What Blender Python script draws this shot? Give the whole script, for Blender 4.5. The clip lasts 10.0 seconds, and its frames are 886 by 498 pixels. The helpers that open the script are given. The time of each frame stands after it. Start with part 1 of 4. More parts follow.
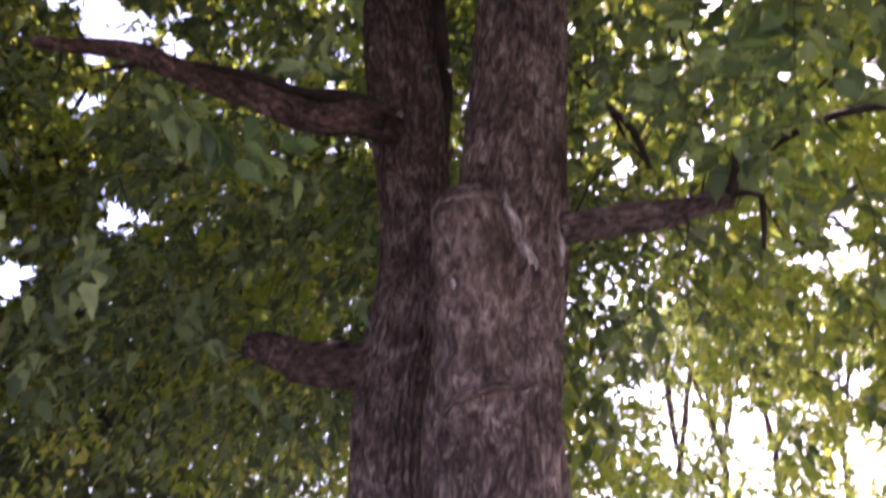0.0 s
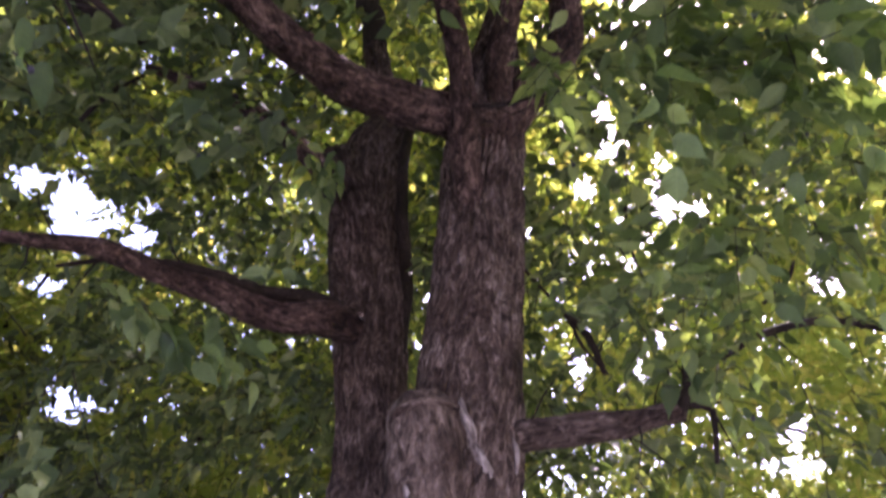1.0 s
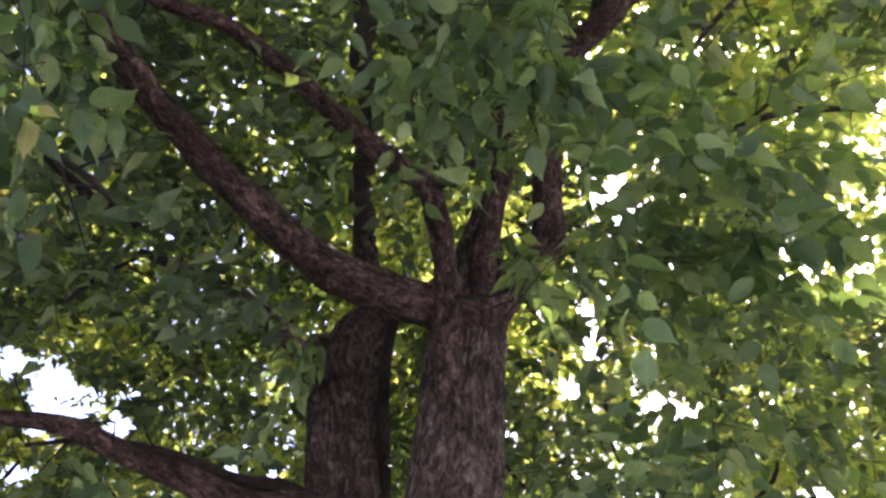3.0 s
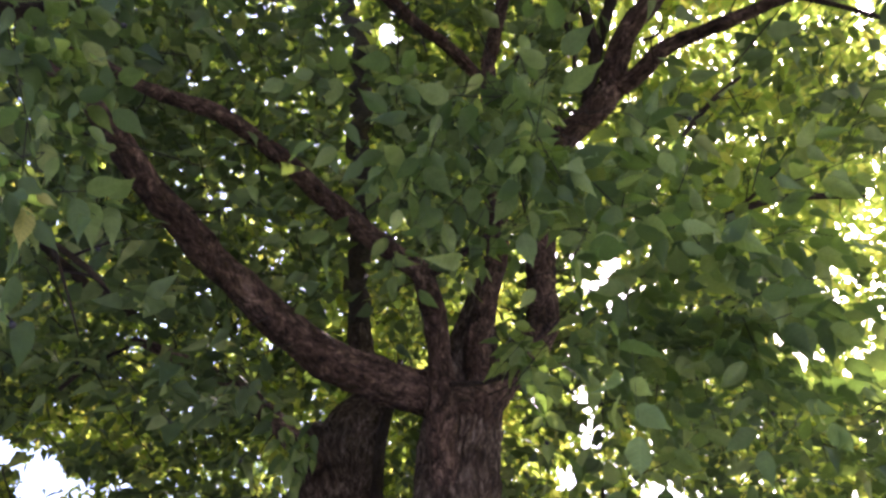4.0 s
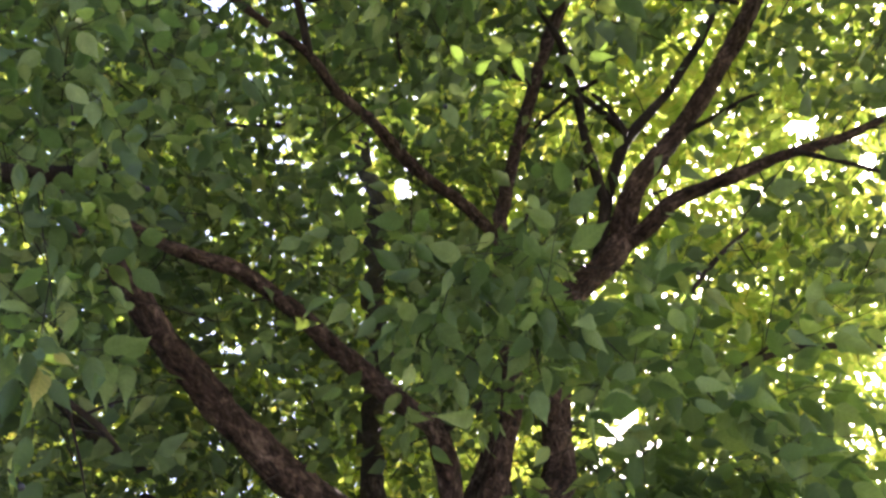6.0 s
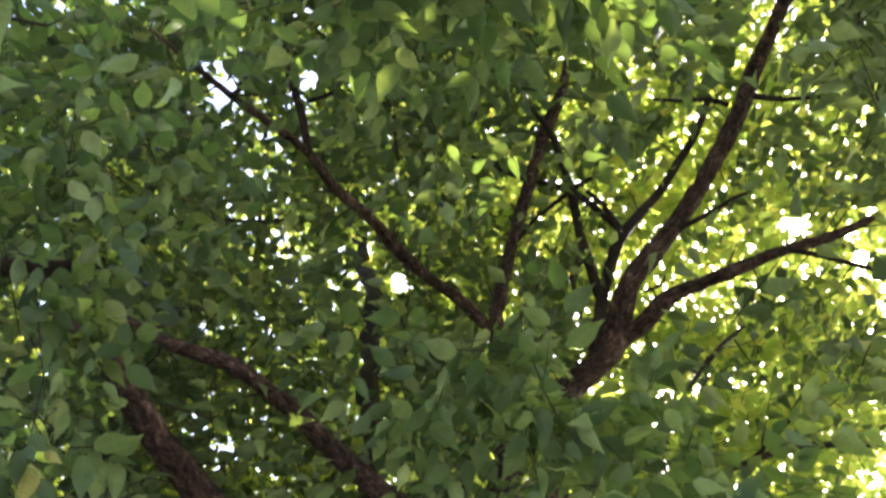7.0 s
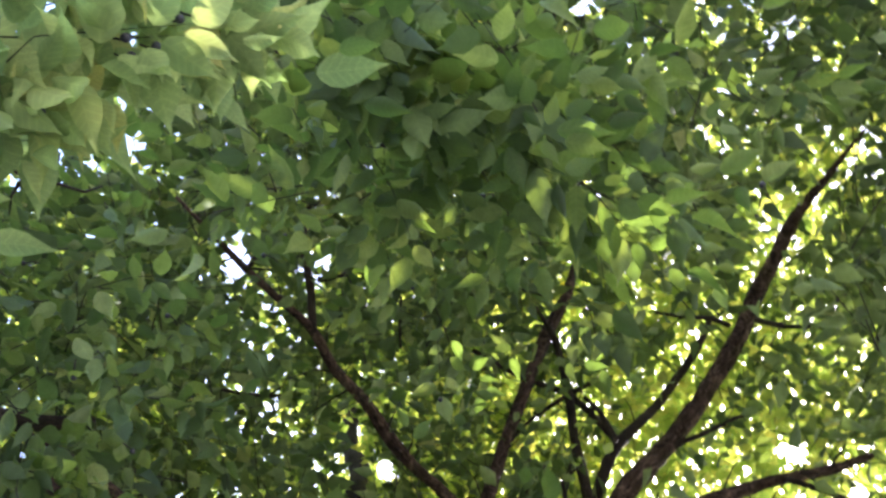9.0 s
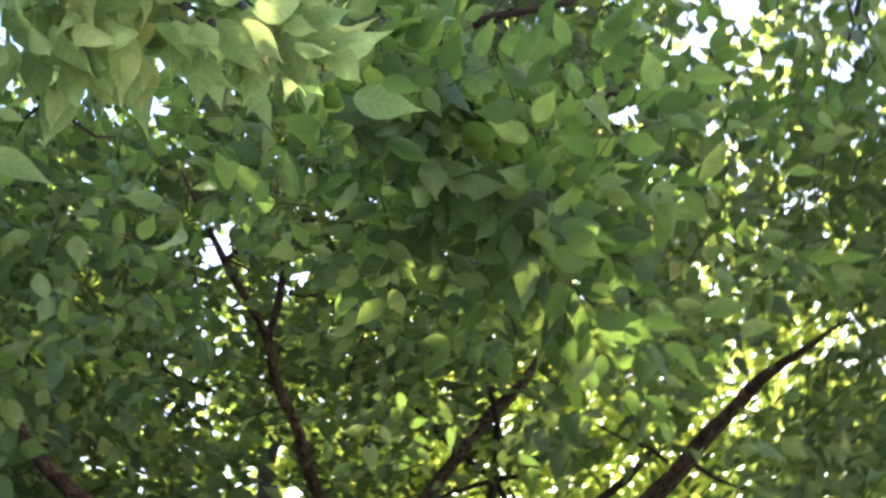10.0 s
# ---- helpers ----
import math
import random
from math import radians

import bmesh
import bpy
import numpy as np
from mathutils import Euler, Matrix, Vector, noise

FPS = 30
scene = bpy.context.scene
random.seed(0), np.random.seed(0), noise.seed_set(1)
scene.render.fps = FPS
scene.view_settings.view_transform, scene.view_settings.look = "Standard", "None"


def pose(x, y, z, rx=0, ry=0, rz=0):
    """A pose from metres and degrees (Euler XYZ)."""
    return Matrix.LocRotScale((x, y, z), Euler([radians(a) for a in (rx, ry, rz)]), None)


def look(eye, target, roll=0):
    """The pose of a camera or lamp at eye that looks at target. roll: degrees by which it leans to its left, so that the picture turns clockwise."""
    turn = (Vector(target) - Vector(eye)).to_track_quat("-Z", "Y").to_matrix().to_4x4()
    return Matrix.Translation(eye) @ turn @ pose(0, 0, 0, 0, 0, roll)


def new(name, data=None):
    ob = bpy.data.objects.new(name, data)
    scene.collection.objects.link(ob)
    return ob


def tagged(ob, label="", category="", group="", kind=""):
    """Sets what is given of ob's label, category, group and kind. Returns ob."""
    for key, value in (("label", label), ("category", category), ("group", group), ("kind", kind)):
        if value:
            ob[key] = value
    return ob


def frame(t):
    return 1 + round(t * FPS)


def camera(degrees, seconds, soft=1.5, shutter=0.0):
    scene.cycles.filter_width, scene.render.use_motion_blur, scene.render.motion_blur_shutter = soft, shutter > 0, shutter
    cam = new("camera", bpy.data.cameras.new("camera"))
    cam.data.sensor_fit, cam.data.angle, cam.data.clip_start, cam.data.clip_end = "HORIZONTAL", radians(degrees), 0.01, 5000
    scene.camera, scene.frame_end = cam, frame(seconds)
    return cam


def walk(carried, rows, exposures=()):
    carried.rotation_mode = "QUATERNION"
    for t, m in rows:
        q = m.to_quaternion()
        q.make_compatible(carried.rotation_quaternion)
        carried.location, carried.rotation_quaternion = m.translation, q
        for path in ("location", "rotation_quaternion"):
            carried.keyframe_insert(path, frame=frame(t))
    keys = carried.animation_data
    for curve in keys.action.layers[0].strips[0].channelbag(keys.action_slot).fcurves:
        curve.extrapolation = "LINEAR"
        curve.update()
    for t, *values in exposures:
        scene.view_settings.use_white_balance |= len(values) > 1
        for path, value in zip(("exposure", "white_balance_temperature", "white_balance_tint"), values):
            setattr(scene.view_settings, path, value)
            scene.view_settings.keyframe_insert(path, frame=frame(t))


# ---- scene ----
# A handheld look up from under a two-stemmed broadleaf tree.
cam = camera(52.04, 10.0, soft=2.7, shutter=0.5)
# seconds, place in metres, turn in degrees
ROWS = [
    (0.0, -0.000, 0.000, 1.600, 112.00, -0.00, 0.00),
    (0.5, -0.004, -0.026, 1.616, 118.39, -0.84, -1.72),
    (1.0, 0.005, -0.047, 1.621, 123.92, -0.37, -3.03),
    (1.5, 0.018, -0.068, 1.623, 127.69, -0.46, -2.95),
    (2.0, 0.018, -0.069, 1.615, 131.18, -0.30, -3.27),
    (3.5, 0.037, -0.031, 1.573, 139.32, -1.42, -4.91),
    (4.0, 0.039, -0.047, 1.572, 142.12, -0.94, -4.56),
    (4.5, 0.045, -0.052, 1.569, 143.68, -1.11, -4.87),
    (5.0, 0.046, -0.058, 1.569, 146.34, -1.50, -4.68),
    (6.5, 0.042, -0.078, 1.565, 154.09, -1.51, -3.68),
    (7.0, 0.044, -0.085, 1.562, 157.24, -1.56, -4.23),
    (7.5, 0.042, -0.099, 1.561, 160.34, -1.80, -4.19),
    (8.0, 0.036, -0.114, 1.557, 163.69, -1.94, -4.70),
    (8.5, 0.032, -0.112, 1.552, 166.05, -1.49, -6.89),
    (9.0, 0.029, -0.109, 1.551, 169.15, -3.20, -9.93),
    (9.5, 0.021, -0.099, 1.550, 171.51, -4.77, -16.70),
    (10.0, 0.029, -0.109, 1.545, 173.97, -4.81, -27.83),
]
EXPOSURES = [(0.0, 2.6, 6200, 53), (1.0, 2.84, 5900, 53), (2.0, 3.02, 5650, 48), (4.0, 2.75, 5950, 33), (5.0, 2.94, 6050, 27), (6.5, 2.98, 6250, 20), (8.5, 2.97, 6100, 18), (10.0, 3.06, 5900, 17)]
walk(cam, [(t, pose(x, y, z, rx, ry, rz)) for t, x, y, z, rx, ry, rz in ROWS], EXPOSURES)

# ---- light ----
SUN_AZ, SUN_EL = 45.0, 52.0          # degrees clockwise from ahead (+y), and up
world = bpy.data.worlds.new("sky")
scene.world = world
world.use_nodes = True
wn = world.node_tree.nodes
sky = wn.new("ShaderNodeTexSky")
sky.sky_type, sky.sun_disc = "NISHITA", False
sky.sun_elevation, sky.sun_rotation = radians(SUN_EL), radians(SUN_AZ)
sky.dust_density = 3.0
wn["Background"].inputs["Strength"].default_value = 0.15
world.node_tree.links.new(sky.outputs[0], wn["Background"].inputs["Color"])
sun = new("sun", bpy.data.lights.new("sun", "SUN"))
sun.data.energy, sun.data.angle, sun.data.color = 3.5, radians(0.6), (1.0, 0.93, 0.8)
sun_way = Vector((math.sin(radians(SUN_AZ)) * math.cos(radians(SUN_EL)), math.cos(radians(SUN_AZ)) * math.cos(radians(SUN_EL)), math.sin(radians(SUN_EL))))
sun.matrix_world = look(sun_way * 40, (0, 0, 0))


# ---- materials ----
def material(name):
    m = bpy.data.materials.new(name)
    m.use_nodes = True
    nt = m.node_tree
    nt.nodes.clear()
    return m, nt


def node(nt, kind, **values):
    n = nt.nodes.new(kind)
    for key, value in values.items():
        n.inputs[key.replace("_", " ")].default_value = value
    return n


def ramp(nt, source, stops):
    r = nt.nodes.new("ShaderNodeValToRGB")
    while len(r.color_ramp.elements) < len(stops):
        r.color_ramp.elements.new(0.5)
    for e, (at, c) in zip(r.color_ramp.elements, stops):
        e.position, e.color = at, (*c, 1)
    nt.links.new(source, r.inputs[0])
    return r.outputs[0]


def bark_material(name, dark, mid, pale, scale=66.0, tall=0.4, deep=0.012, crack=0.1, seam=0.5):
    """Flaking bark: plates drawn out along the limb, dark cracks between them, lichen-grey crests and broad stains."""
    m, nt = material(name)
    out = nt.nodes.new("ShaderNodeOutputMaterial")
    bsdf = node(nt, "ShaderNodeBsdfPrincipled", Roughness=0.9)
    bsdf.inputs["Specular IOR Level"].default_value = 0.2
    grain = nt.nodes.new("ShaderNodeAttribute")
    grain.attribute_name = "grain"
    mp = nt.nodes.new("ShaderNodeMapping")
    mp.inputs["Scale"].default_value = (1, 1, tall)
    nt.links.new(grain.outputs["Vector"], mp.inputs[0])
    wander = node(nt, "ShaderNodeTexNoise", Scale=24.0, Detail=3.0)
    nt.links.new(mp.outputs[0], wander.inputs["Vector"])
    bent = nt.nodes.new("ShaderNodeVectorMath")
    bent.operation = "MULTIPLY_ADD"
    bent.inputs[1].default_value = (0.055, 0.055, 0.055)
    nt.links.new(wander.outputs["Color"], bent.inputs[0])
    nt.links.new(mp.outputs[0], bent.inputs[2])
    cells = node(nt, "ShaderNodeTexVoronoi", Scale=scale)
    cells.feature = "DISTANCE_TO_EDGE"
    nt.links.new(bent.outputs[0], cells.inputs["Vector"])
    plate = ramp(nt, cells.outputs["Distance"], [(0.0, (seam, seam, seam)), (crack * 1.4, (0.5 + seam / 2, 0.5 + seam / 2, 0.5 + seam / 2)), (crack * 4.0, (1, 1, 1))])
    fibre = node(nt, "ShaderNodeTexNoise", Scale=scale * 0.8, Detail=6.0, Roughness=0.72, Distortion=0.25)
    nt.links.new(bent.outputs[0], fibre.inputs["Vector"])
    stain = node(nt, "ShaderNodeTexNoise", Scale=7.0, Detail=5.0, Roughness=0.6)
    nt.links.new(grain.outputs["Vector"], stain.inputs["Vector"])
    crest = ramp(nt, fibre.outputs[0], [(0.37, dark), (0.5, mid), (0.67, pale)])
    c2 = ramp(nt, stain.outputs[0], [(0.32, (0.38, 0.33, 0.3)), (0.5, (0.9, 0.86, 0.84)), (0.66, (1.45, 1.46, 1.48))])
    split = nt.nodes.new("ShaderNodeMixRGB")
    split.inputs[1].default_value = (dark[0] * 0.6, dark[1] * 0.6, dark[2] * 0.6, 1)
    nt.links.new(plate, split.inputs[0])
    nt.links.new(crest, split.inputs[2])
    mix = nt.nodes.new("ShaderNodeMixRGB")
    mix.blend_type = "MULTIPLY"
    mix.inputs[0].default_value = 1
    nt.links.new(split.outputs[0], mix.inputs[1])
    nt.links.new(c2, mix.inputs[2])
    nt.links.new(mix.outputs[0], bsdf.inputs["Base Color"])
    add = nt.nodes.new("ShaderNodeMath")
    add.operation = "MULTIPLY_ADD"
    add.inputs[1].default_value = 0.9
    nt.links.new(fibre.outputs[0], add.inputs[0])
    nt.links.new(plate, add.inputs[2])
    bump = node(nt, "ShaderNodeBump", Strength=1.0, Distance=deep)
    nt.links.new(add.outputs[0], bump.inputs["Height"])
    nt.links.new(bump.outputs[0], bsdf.inputs["Normal"])
    nt.links.new(bsdf.outputs[0], out.inputs[0])
    return m


def leaf_material(name, tones, through_tones, through_share, veins, single=False):
    """Thin leaf: gloss and diffuse on both faces, and light passing through the blade."""
    m, nt = material(name)
    out = nt.nodes.new("ShaderNodeOutputMaterial")
    if single:
        pick = nt.nodes.new("ShaderNodeObjectInfo").outputs["Random"]
    else:
        pick = nt.nodes.new("ShaderNodeNewGeometry").outputs["Random Per Island"]
    c = ramp(nt, pick, tones)
    ct = ramp(nt, pick, through_tones)
    co = nt.nodes.new("ShaderNodeTexCoord")
    blot = node(nt, "ShaderNodeTexNoise", Scale=45.0, Detail=4.0)
    nt.links.new(co.outputs["Object"], blot.inputs["Vector"])
    tone = ramp(nt, blot.outputs[0], [(0.3, (0.56, 0.58, 0.56)), (0.5, (0.92, 0.92, 0.9)), (0.68, (1.28, 1.24, 1.12))])
    mix = nt.nodes.new("ShaderNodeMixRGB")
    mix.blend_type = "MULTIPLY"
    mix.inputs[0].default_value = 1
    nt.links.new(c, mix.inputs[1])
    nt.links.new(tone, mix.inputs[2])
    colour, thru = mix.outputs[0], ct
    bsdf = node(nt, "ShaderNodeBsdfPrincipled", Roughness=0.58)
    bsdf.inputs["Specular IOR Level"].default_value = 0.25
    if veins:
        uv = nt.nodes.new("ShaderNodeUVMap")
        sep = nt.nodes.new("ShaderNodeSeparateXYZ")
        nt.links.new(uv.outputs[0], sep.inputs[0])
        across = nt.nodes.new("ShaderNodeMath")
        across.operation = "ABSOLUTE"
        nt.links.new(sep.outputs["Y"], across.inputs[0])
        slant = nt.nodes.new("ShaderNodeMath")
        slant.operation = "MULTIPLY_ADD"
        slant.inputs[1].default_value = -0.9
        nt.links.new(across.outputs[0], slant.inputs[0])
        nt.links.new(sep.outputs["X"], slant.inputs[2])
        stripe = nt.nodes.new("ShaderNodeMath")
        stripe.operation = "PINGPONG"
        stripe.inputs[1].default_value = 0.065
        nt.links.new(slant.outputs[0], stripe.inputs[0])
        low = nt.nodes.new("ShaderNodeMath")
        low.operation = "MINIMUM"
        nt.links.new(stripe.outputs[0], low.inputs[0])
        nt.links.new(across.outputs[0], low.inputs[1])
        vein = ramp(nt, low.outputs[0], [(0.0, (1.55, 1.45, 1.3)), (0.012, (1.15, 1.12, 1.08)), (0.03, (0.92, 0.93, 0.92))])
        vm = nt.nodes.new("ShaderNodeMixRGB")
        vm.blend_type = "MULTIPLY"
        vm.inputs[0].default_value = 0.8
        nt.links.new(colour, vm.inputs[1])
        nt.links.new(vein, vm.inputs[2])
        colour = vm.outputs[0]
        bump = node(nt, "ShaderNodeBump", Strength=0.35, Distance=0.004)
        nt.links.new(low.outputs[0], bump.inputs["Height"])
        nt.links.new(bump.outputs[0], bsdf.inputs["Normal"])
    nt.links.new(colour, bsdf.inputs["Base Color"])
    tr = nt.nodes.new("ShaderNodeBsdfTranslucent")
    nt.links.new(thru, tr.inputs["Color"])
    ms = nt.nodes.new("ShaderNodeMixShader")
    ms.inputs[0].default_value = through_share
    nt.links.new(bsdf.outputs[0], ms.inputs[1])
    nt.links.new(tr.outputs[0], ms.inputs[2])
    nt.links.new(ms.outputs[0], out.inputs[0])
    return m


BARK = bark_material("furrowed_bark", (0.026, 0.017, 0.013), (0.108, 0.075, 0.057), (0.28, 0.225, 0.185))
BARK_PALE = bark_material("weathered_bark", (0.07, 0.056, 0.048), (0.22, 0.19, 0.165), (0.42, 0.375, 0.335), 70.0, 0.4, 0.005, 0.1, 0.8)
BARK_MID = bark_material("grey_brown_bark", (0.024, 0.016, 0.012), (0.112, 0.078, 0.059), (0.31, 0.25, 0.205))
BARK_WOUND = bark_material("callused_bark", (0.03, 0.021, 0.015), (0.108, 0.078, 0.058), (0.26, 0.21, 0.17), 52.0, 0.5, 0.01, 0.08, 0.65)
BARK_LIMB = bark_material("limb_bark", (0.016, 0.01, 0.008), (0.088, 0.054, 0.04), (0.23, 0.155, 0.118), 60.0, 0.55, 0.012)
BARK_TWIG = bark_material("twig_bark", (0.02, 0.015, 0.011), (0.036, 0.026, 0.02), (0.06, 0.045, 0.035), 120.0, 0.4, 0.004)
GREENS = [(0.0, (0.018, 0.032, 0.015)), (0.4, (0.05, 0.078, 0.034)), (0.85, (0.114, 0.148, 0.062)), (0.985, (0.155, 0.19, 0.075)), (1.0, (0.19, 0.2, 0.07))]
GLOW = [(0.0, (0.16, 0.25, 0.035)), (0.5, (0.25, 0.35, 0.05)), (0.94, (0.34, 0.43, 0.06)), (1.0, (0.42, 0.44, 0.06))]
YELLOWS = [(0.0, (0.22, 0.24, 0.07)), (1.0, (0.32, 0.3, 0.085))]
LEAF = leaf_material("leaf_green", GREENS, GLOW, 0.23, False)
# darker leaf copy: the shade on the left is put into its colour
LEAF_PAINTED_SHADE = leaf_material("leaf_painted_shade", [(0.0, (0.028, 0.043, 0.018)), (1.0, (0.076, 0.094, 0.036))], GLOW, 0.1, False)
NEAR_GREENS = [(0.0, (0.024, 0.044, 0.019)), (0.45, (0.062, 0.098, 0.04)), (0.9, (0.115, 0.16, 0.062)), (1.0, (0.17, 0.21, 0.075))]
NEAR_GLOW = [(0.0, (0.18, 0.29, 0.04)), (0.5, (0.27, 0.4, 0.055)), (1.0, (0.4, 0.49, 0.07))]
LEAF_NEAR = leaf_material("leaf_near", NEAR_GREENS, NEAR_GLOW, 0.34, True)
# upper crown copy of the leaf: its stronger glow stands in for sunlight
LEAF_PAINTED_SUN = leaf_material("leaf_painted_sun", GREENS, [(0.0, (0.32, 0.44, 0.06)), (0.6, (0.46, 0.54, 0.08)), (1.0, (0.66, 0.6, 0.1))], 0.62, False)
# leaf copy for far trees, sunlight painted in as a yellower glow
LEAF_PAINTED_SUN_FAR = leaf_material("leaf_painted_sun_far", GREENS, [(0.0, (0.24, 0.34, 0.05)), (0.6, (0.35, 0.43, 0.065)), (1.0, (0.5, 0.48, 0.07))], 0.46, False)
LEAF_VEINED = leaf_material("leaf_veined", NEAR_GREENS, NEAR_GLOW, 0.34, True, single=True)
# paler tones for the closest leaves: open-sky light put into the colour
PALES = [(0.0, (0.17, 0.23, 0.09)), (0.9, (0.29, 0.36, 0.145)), (1.0, (0.38, 0.37, 0.14))]
PALE_GLOW = [(0.0, (0.25, 0.37, 0.1)), (0.6, (0.37, 0.5, 0.15)), (1.0, (0.52, 0.54, 0.15))]
LEAF_PAINTED_LIGHT = leaf_material("leaf_painted_light", PALES, PALE_GLOW, 0.45, True)
LEAF_PAINTED_LIGHT_ONE = leaf_material("leaf_painted_light_single", PALES, PALE_GLOW, 0.45, True, single=True)
LEAF_YELLOW = leaf_material("leaf_yellowing", YELLOWS, YELLOWS, 0.4, True, single=True)

# unseen ground, made pale so that it throws light up at the leaves
m_, nt_ = material("bounce_gravel")
o_ = nt_.nodes.new("ShaderNodeOutputMaterial")
b_ = node(nt_, "ShaderNodeBsdfPrincipled", Roughness=0.9)
n1_ = node(nt_, "ShaderNodeTexNoise", Scale=0.8, Detail=8.0)
c_ = ramp(nt_, n1_.outputs[0], [(0.3, (0.3, 0.29, 0.25)), (0.55, (0.36, 0.35, 0.31)), (0.75, (0.42, 0.41, 0.37))])
n2_ = node(nt_, "ShaderNodeTexVoronoi", Scale=45.0)
n3_ = node(nt_, "ShaderNodeTexNoise", Scale=12.0, Detail=5.0)
co_ = nt_.nodes.new("ShaderNodeTexCoord")
for n_ in (n1_, n3_):
    nt_.links.new(co_.outputs["Object"], n_.inputs["Vector"])
nt_.links.new(co_.outputs["Object"], n2_.inputs["Vector"])
peb_ = ramp(nt_, n2_.outputs["Color"], [(0.1, (0.72, 0.72, 0.7)), (0.9, (1.22, 1.21, 1.2))])
dirt_ = ramp(nt_, n3_.outputs[0], [(0.35, (0.82, 0.8, 0.76)), (0.6, (1.1, 1.1, 1.1))])
for other_ in (peb_, dirt_):
    mul_ = nt_.nodes.new("ShaderNodeMixRGB")
    mul_.blend_type = "MULTIPLY"
    mul_.inputs[0].default_value = 1
    nt_.links.new(c_, mul_.inputs[1])
    nt_.links.new(other_, mul_.inputs[2])
    c_ = mul_.outputs[0]
bump_ = node(nt_, "ShaderNodeBump", Strength=0.8, Distance=0.01)
nt_.links.new(n2_.outputs["Distance"], bump_.inputs["Height"])
nt_.links.new(bump_.outputs[0], b_.inputs["Normal"])
nt_.links.new(c_, b_.inputs["Base Color"])
nt_.links.new(b_.outputs[0], o_.inputs[0])
BOUNCE_GRAVEL = m_


# ---- mesh builders ----
def mesh_of(name, verts, faces_flat, per_face, mat, uv=None):
    """A mesh from arrays: verts (n, 3), and faces of one size."""
    me = bpy.data.meshes.new(name)
    verts = np.asarray(verts, np.float32)
    idx = np.asarray(faces_flat, np.int32).ravel()
    nf = len(idx) // per_face
    me.vertices.add(len(verts))
    me.vertices.foreach_set("co", verts.ravel())
    me.loops.add(len(idx))
    me.loops.foreach_set("vertex_index", idx)
    me.polygons.add(nf)
    me.polygons.foreach_set("loop_start", np.arange(nf, dtype=np.int32) * per_face)
    me.polygons.foreach_set("use_smooth", np.ones(nf, bool))
    if uv is not None:
        layer = me.uv_layers.new(name="UVMap")
        layer.data.foreach_set("uv", np.asarray(uv, np.float32)[idx].ravel())
    me.update(calc_edges=True)
    me.materials.append(mat)
    return me


def spline(points, step):
    """Catmull-Rom through (x, y, z, r) control points, about step metres apart."""
    p = np.array(points, float)
    p = np.vstack([2 * p[0] - p[1], p, 2 * p[-1] - p[-2]])
    out = []
    for i in range(1, len(p) - 2):
        a, b, c, d = p[i - 1], p[i], p[i + 1], p[i + 2]
        n = max(2, int(np.linalg.norm((c - b)[:3]) / step))
        t = np.linspace(0, 1, n, endpoint=False)[:, None]
        out.append(0.5 * (2 * b + (c - a) * t + (2 * a - 5 * b + 4 * c - d) * t**2 + (3 * b - a - 3 * c + d) * t**3))
    out.append(p[-2][None])
    q = np.vstack(out)
    q[:, 3] = np.maximum(q[:, 3], 0.0015)
    return q


def waves(p, seed, freq, octaves=4):
    """Smooth noise of points (n, 3), about -1 to 1."""
    rng = np.random.RandomState(seed)
    total, amp = np.zeros(len(p)), 1.0
    for _ in range(octaves):
        for _k in range(4):
            d = rng.normal(size=3)
            d *= freq / np.linalg.norm(d)
            total += 0.35 * amp * np.sin(p @ d + rng.uniform(0, 6.3))
        freq, amp = freq * 1.9, amp * 0.62
    return total


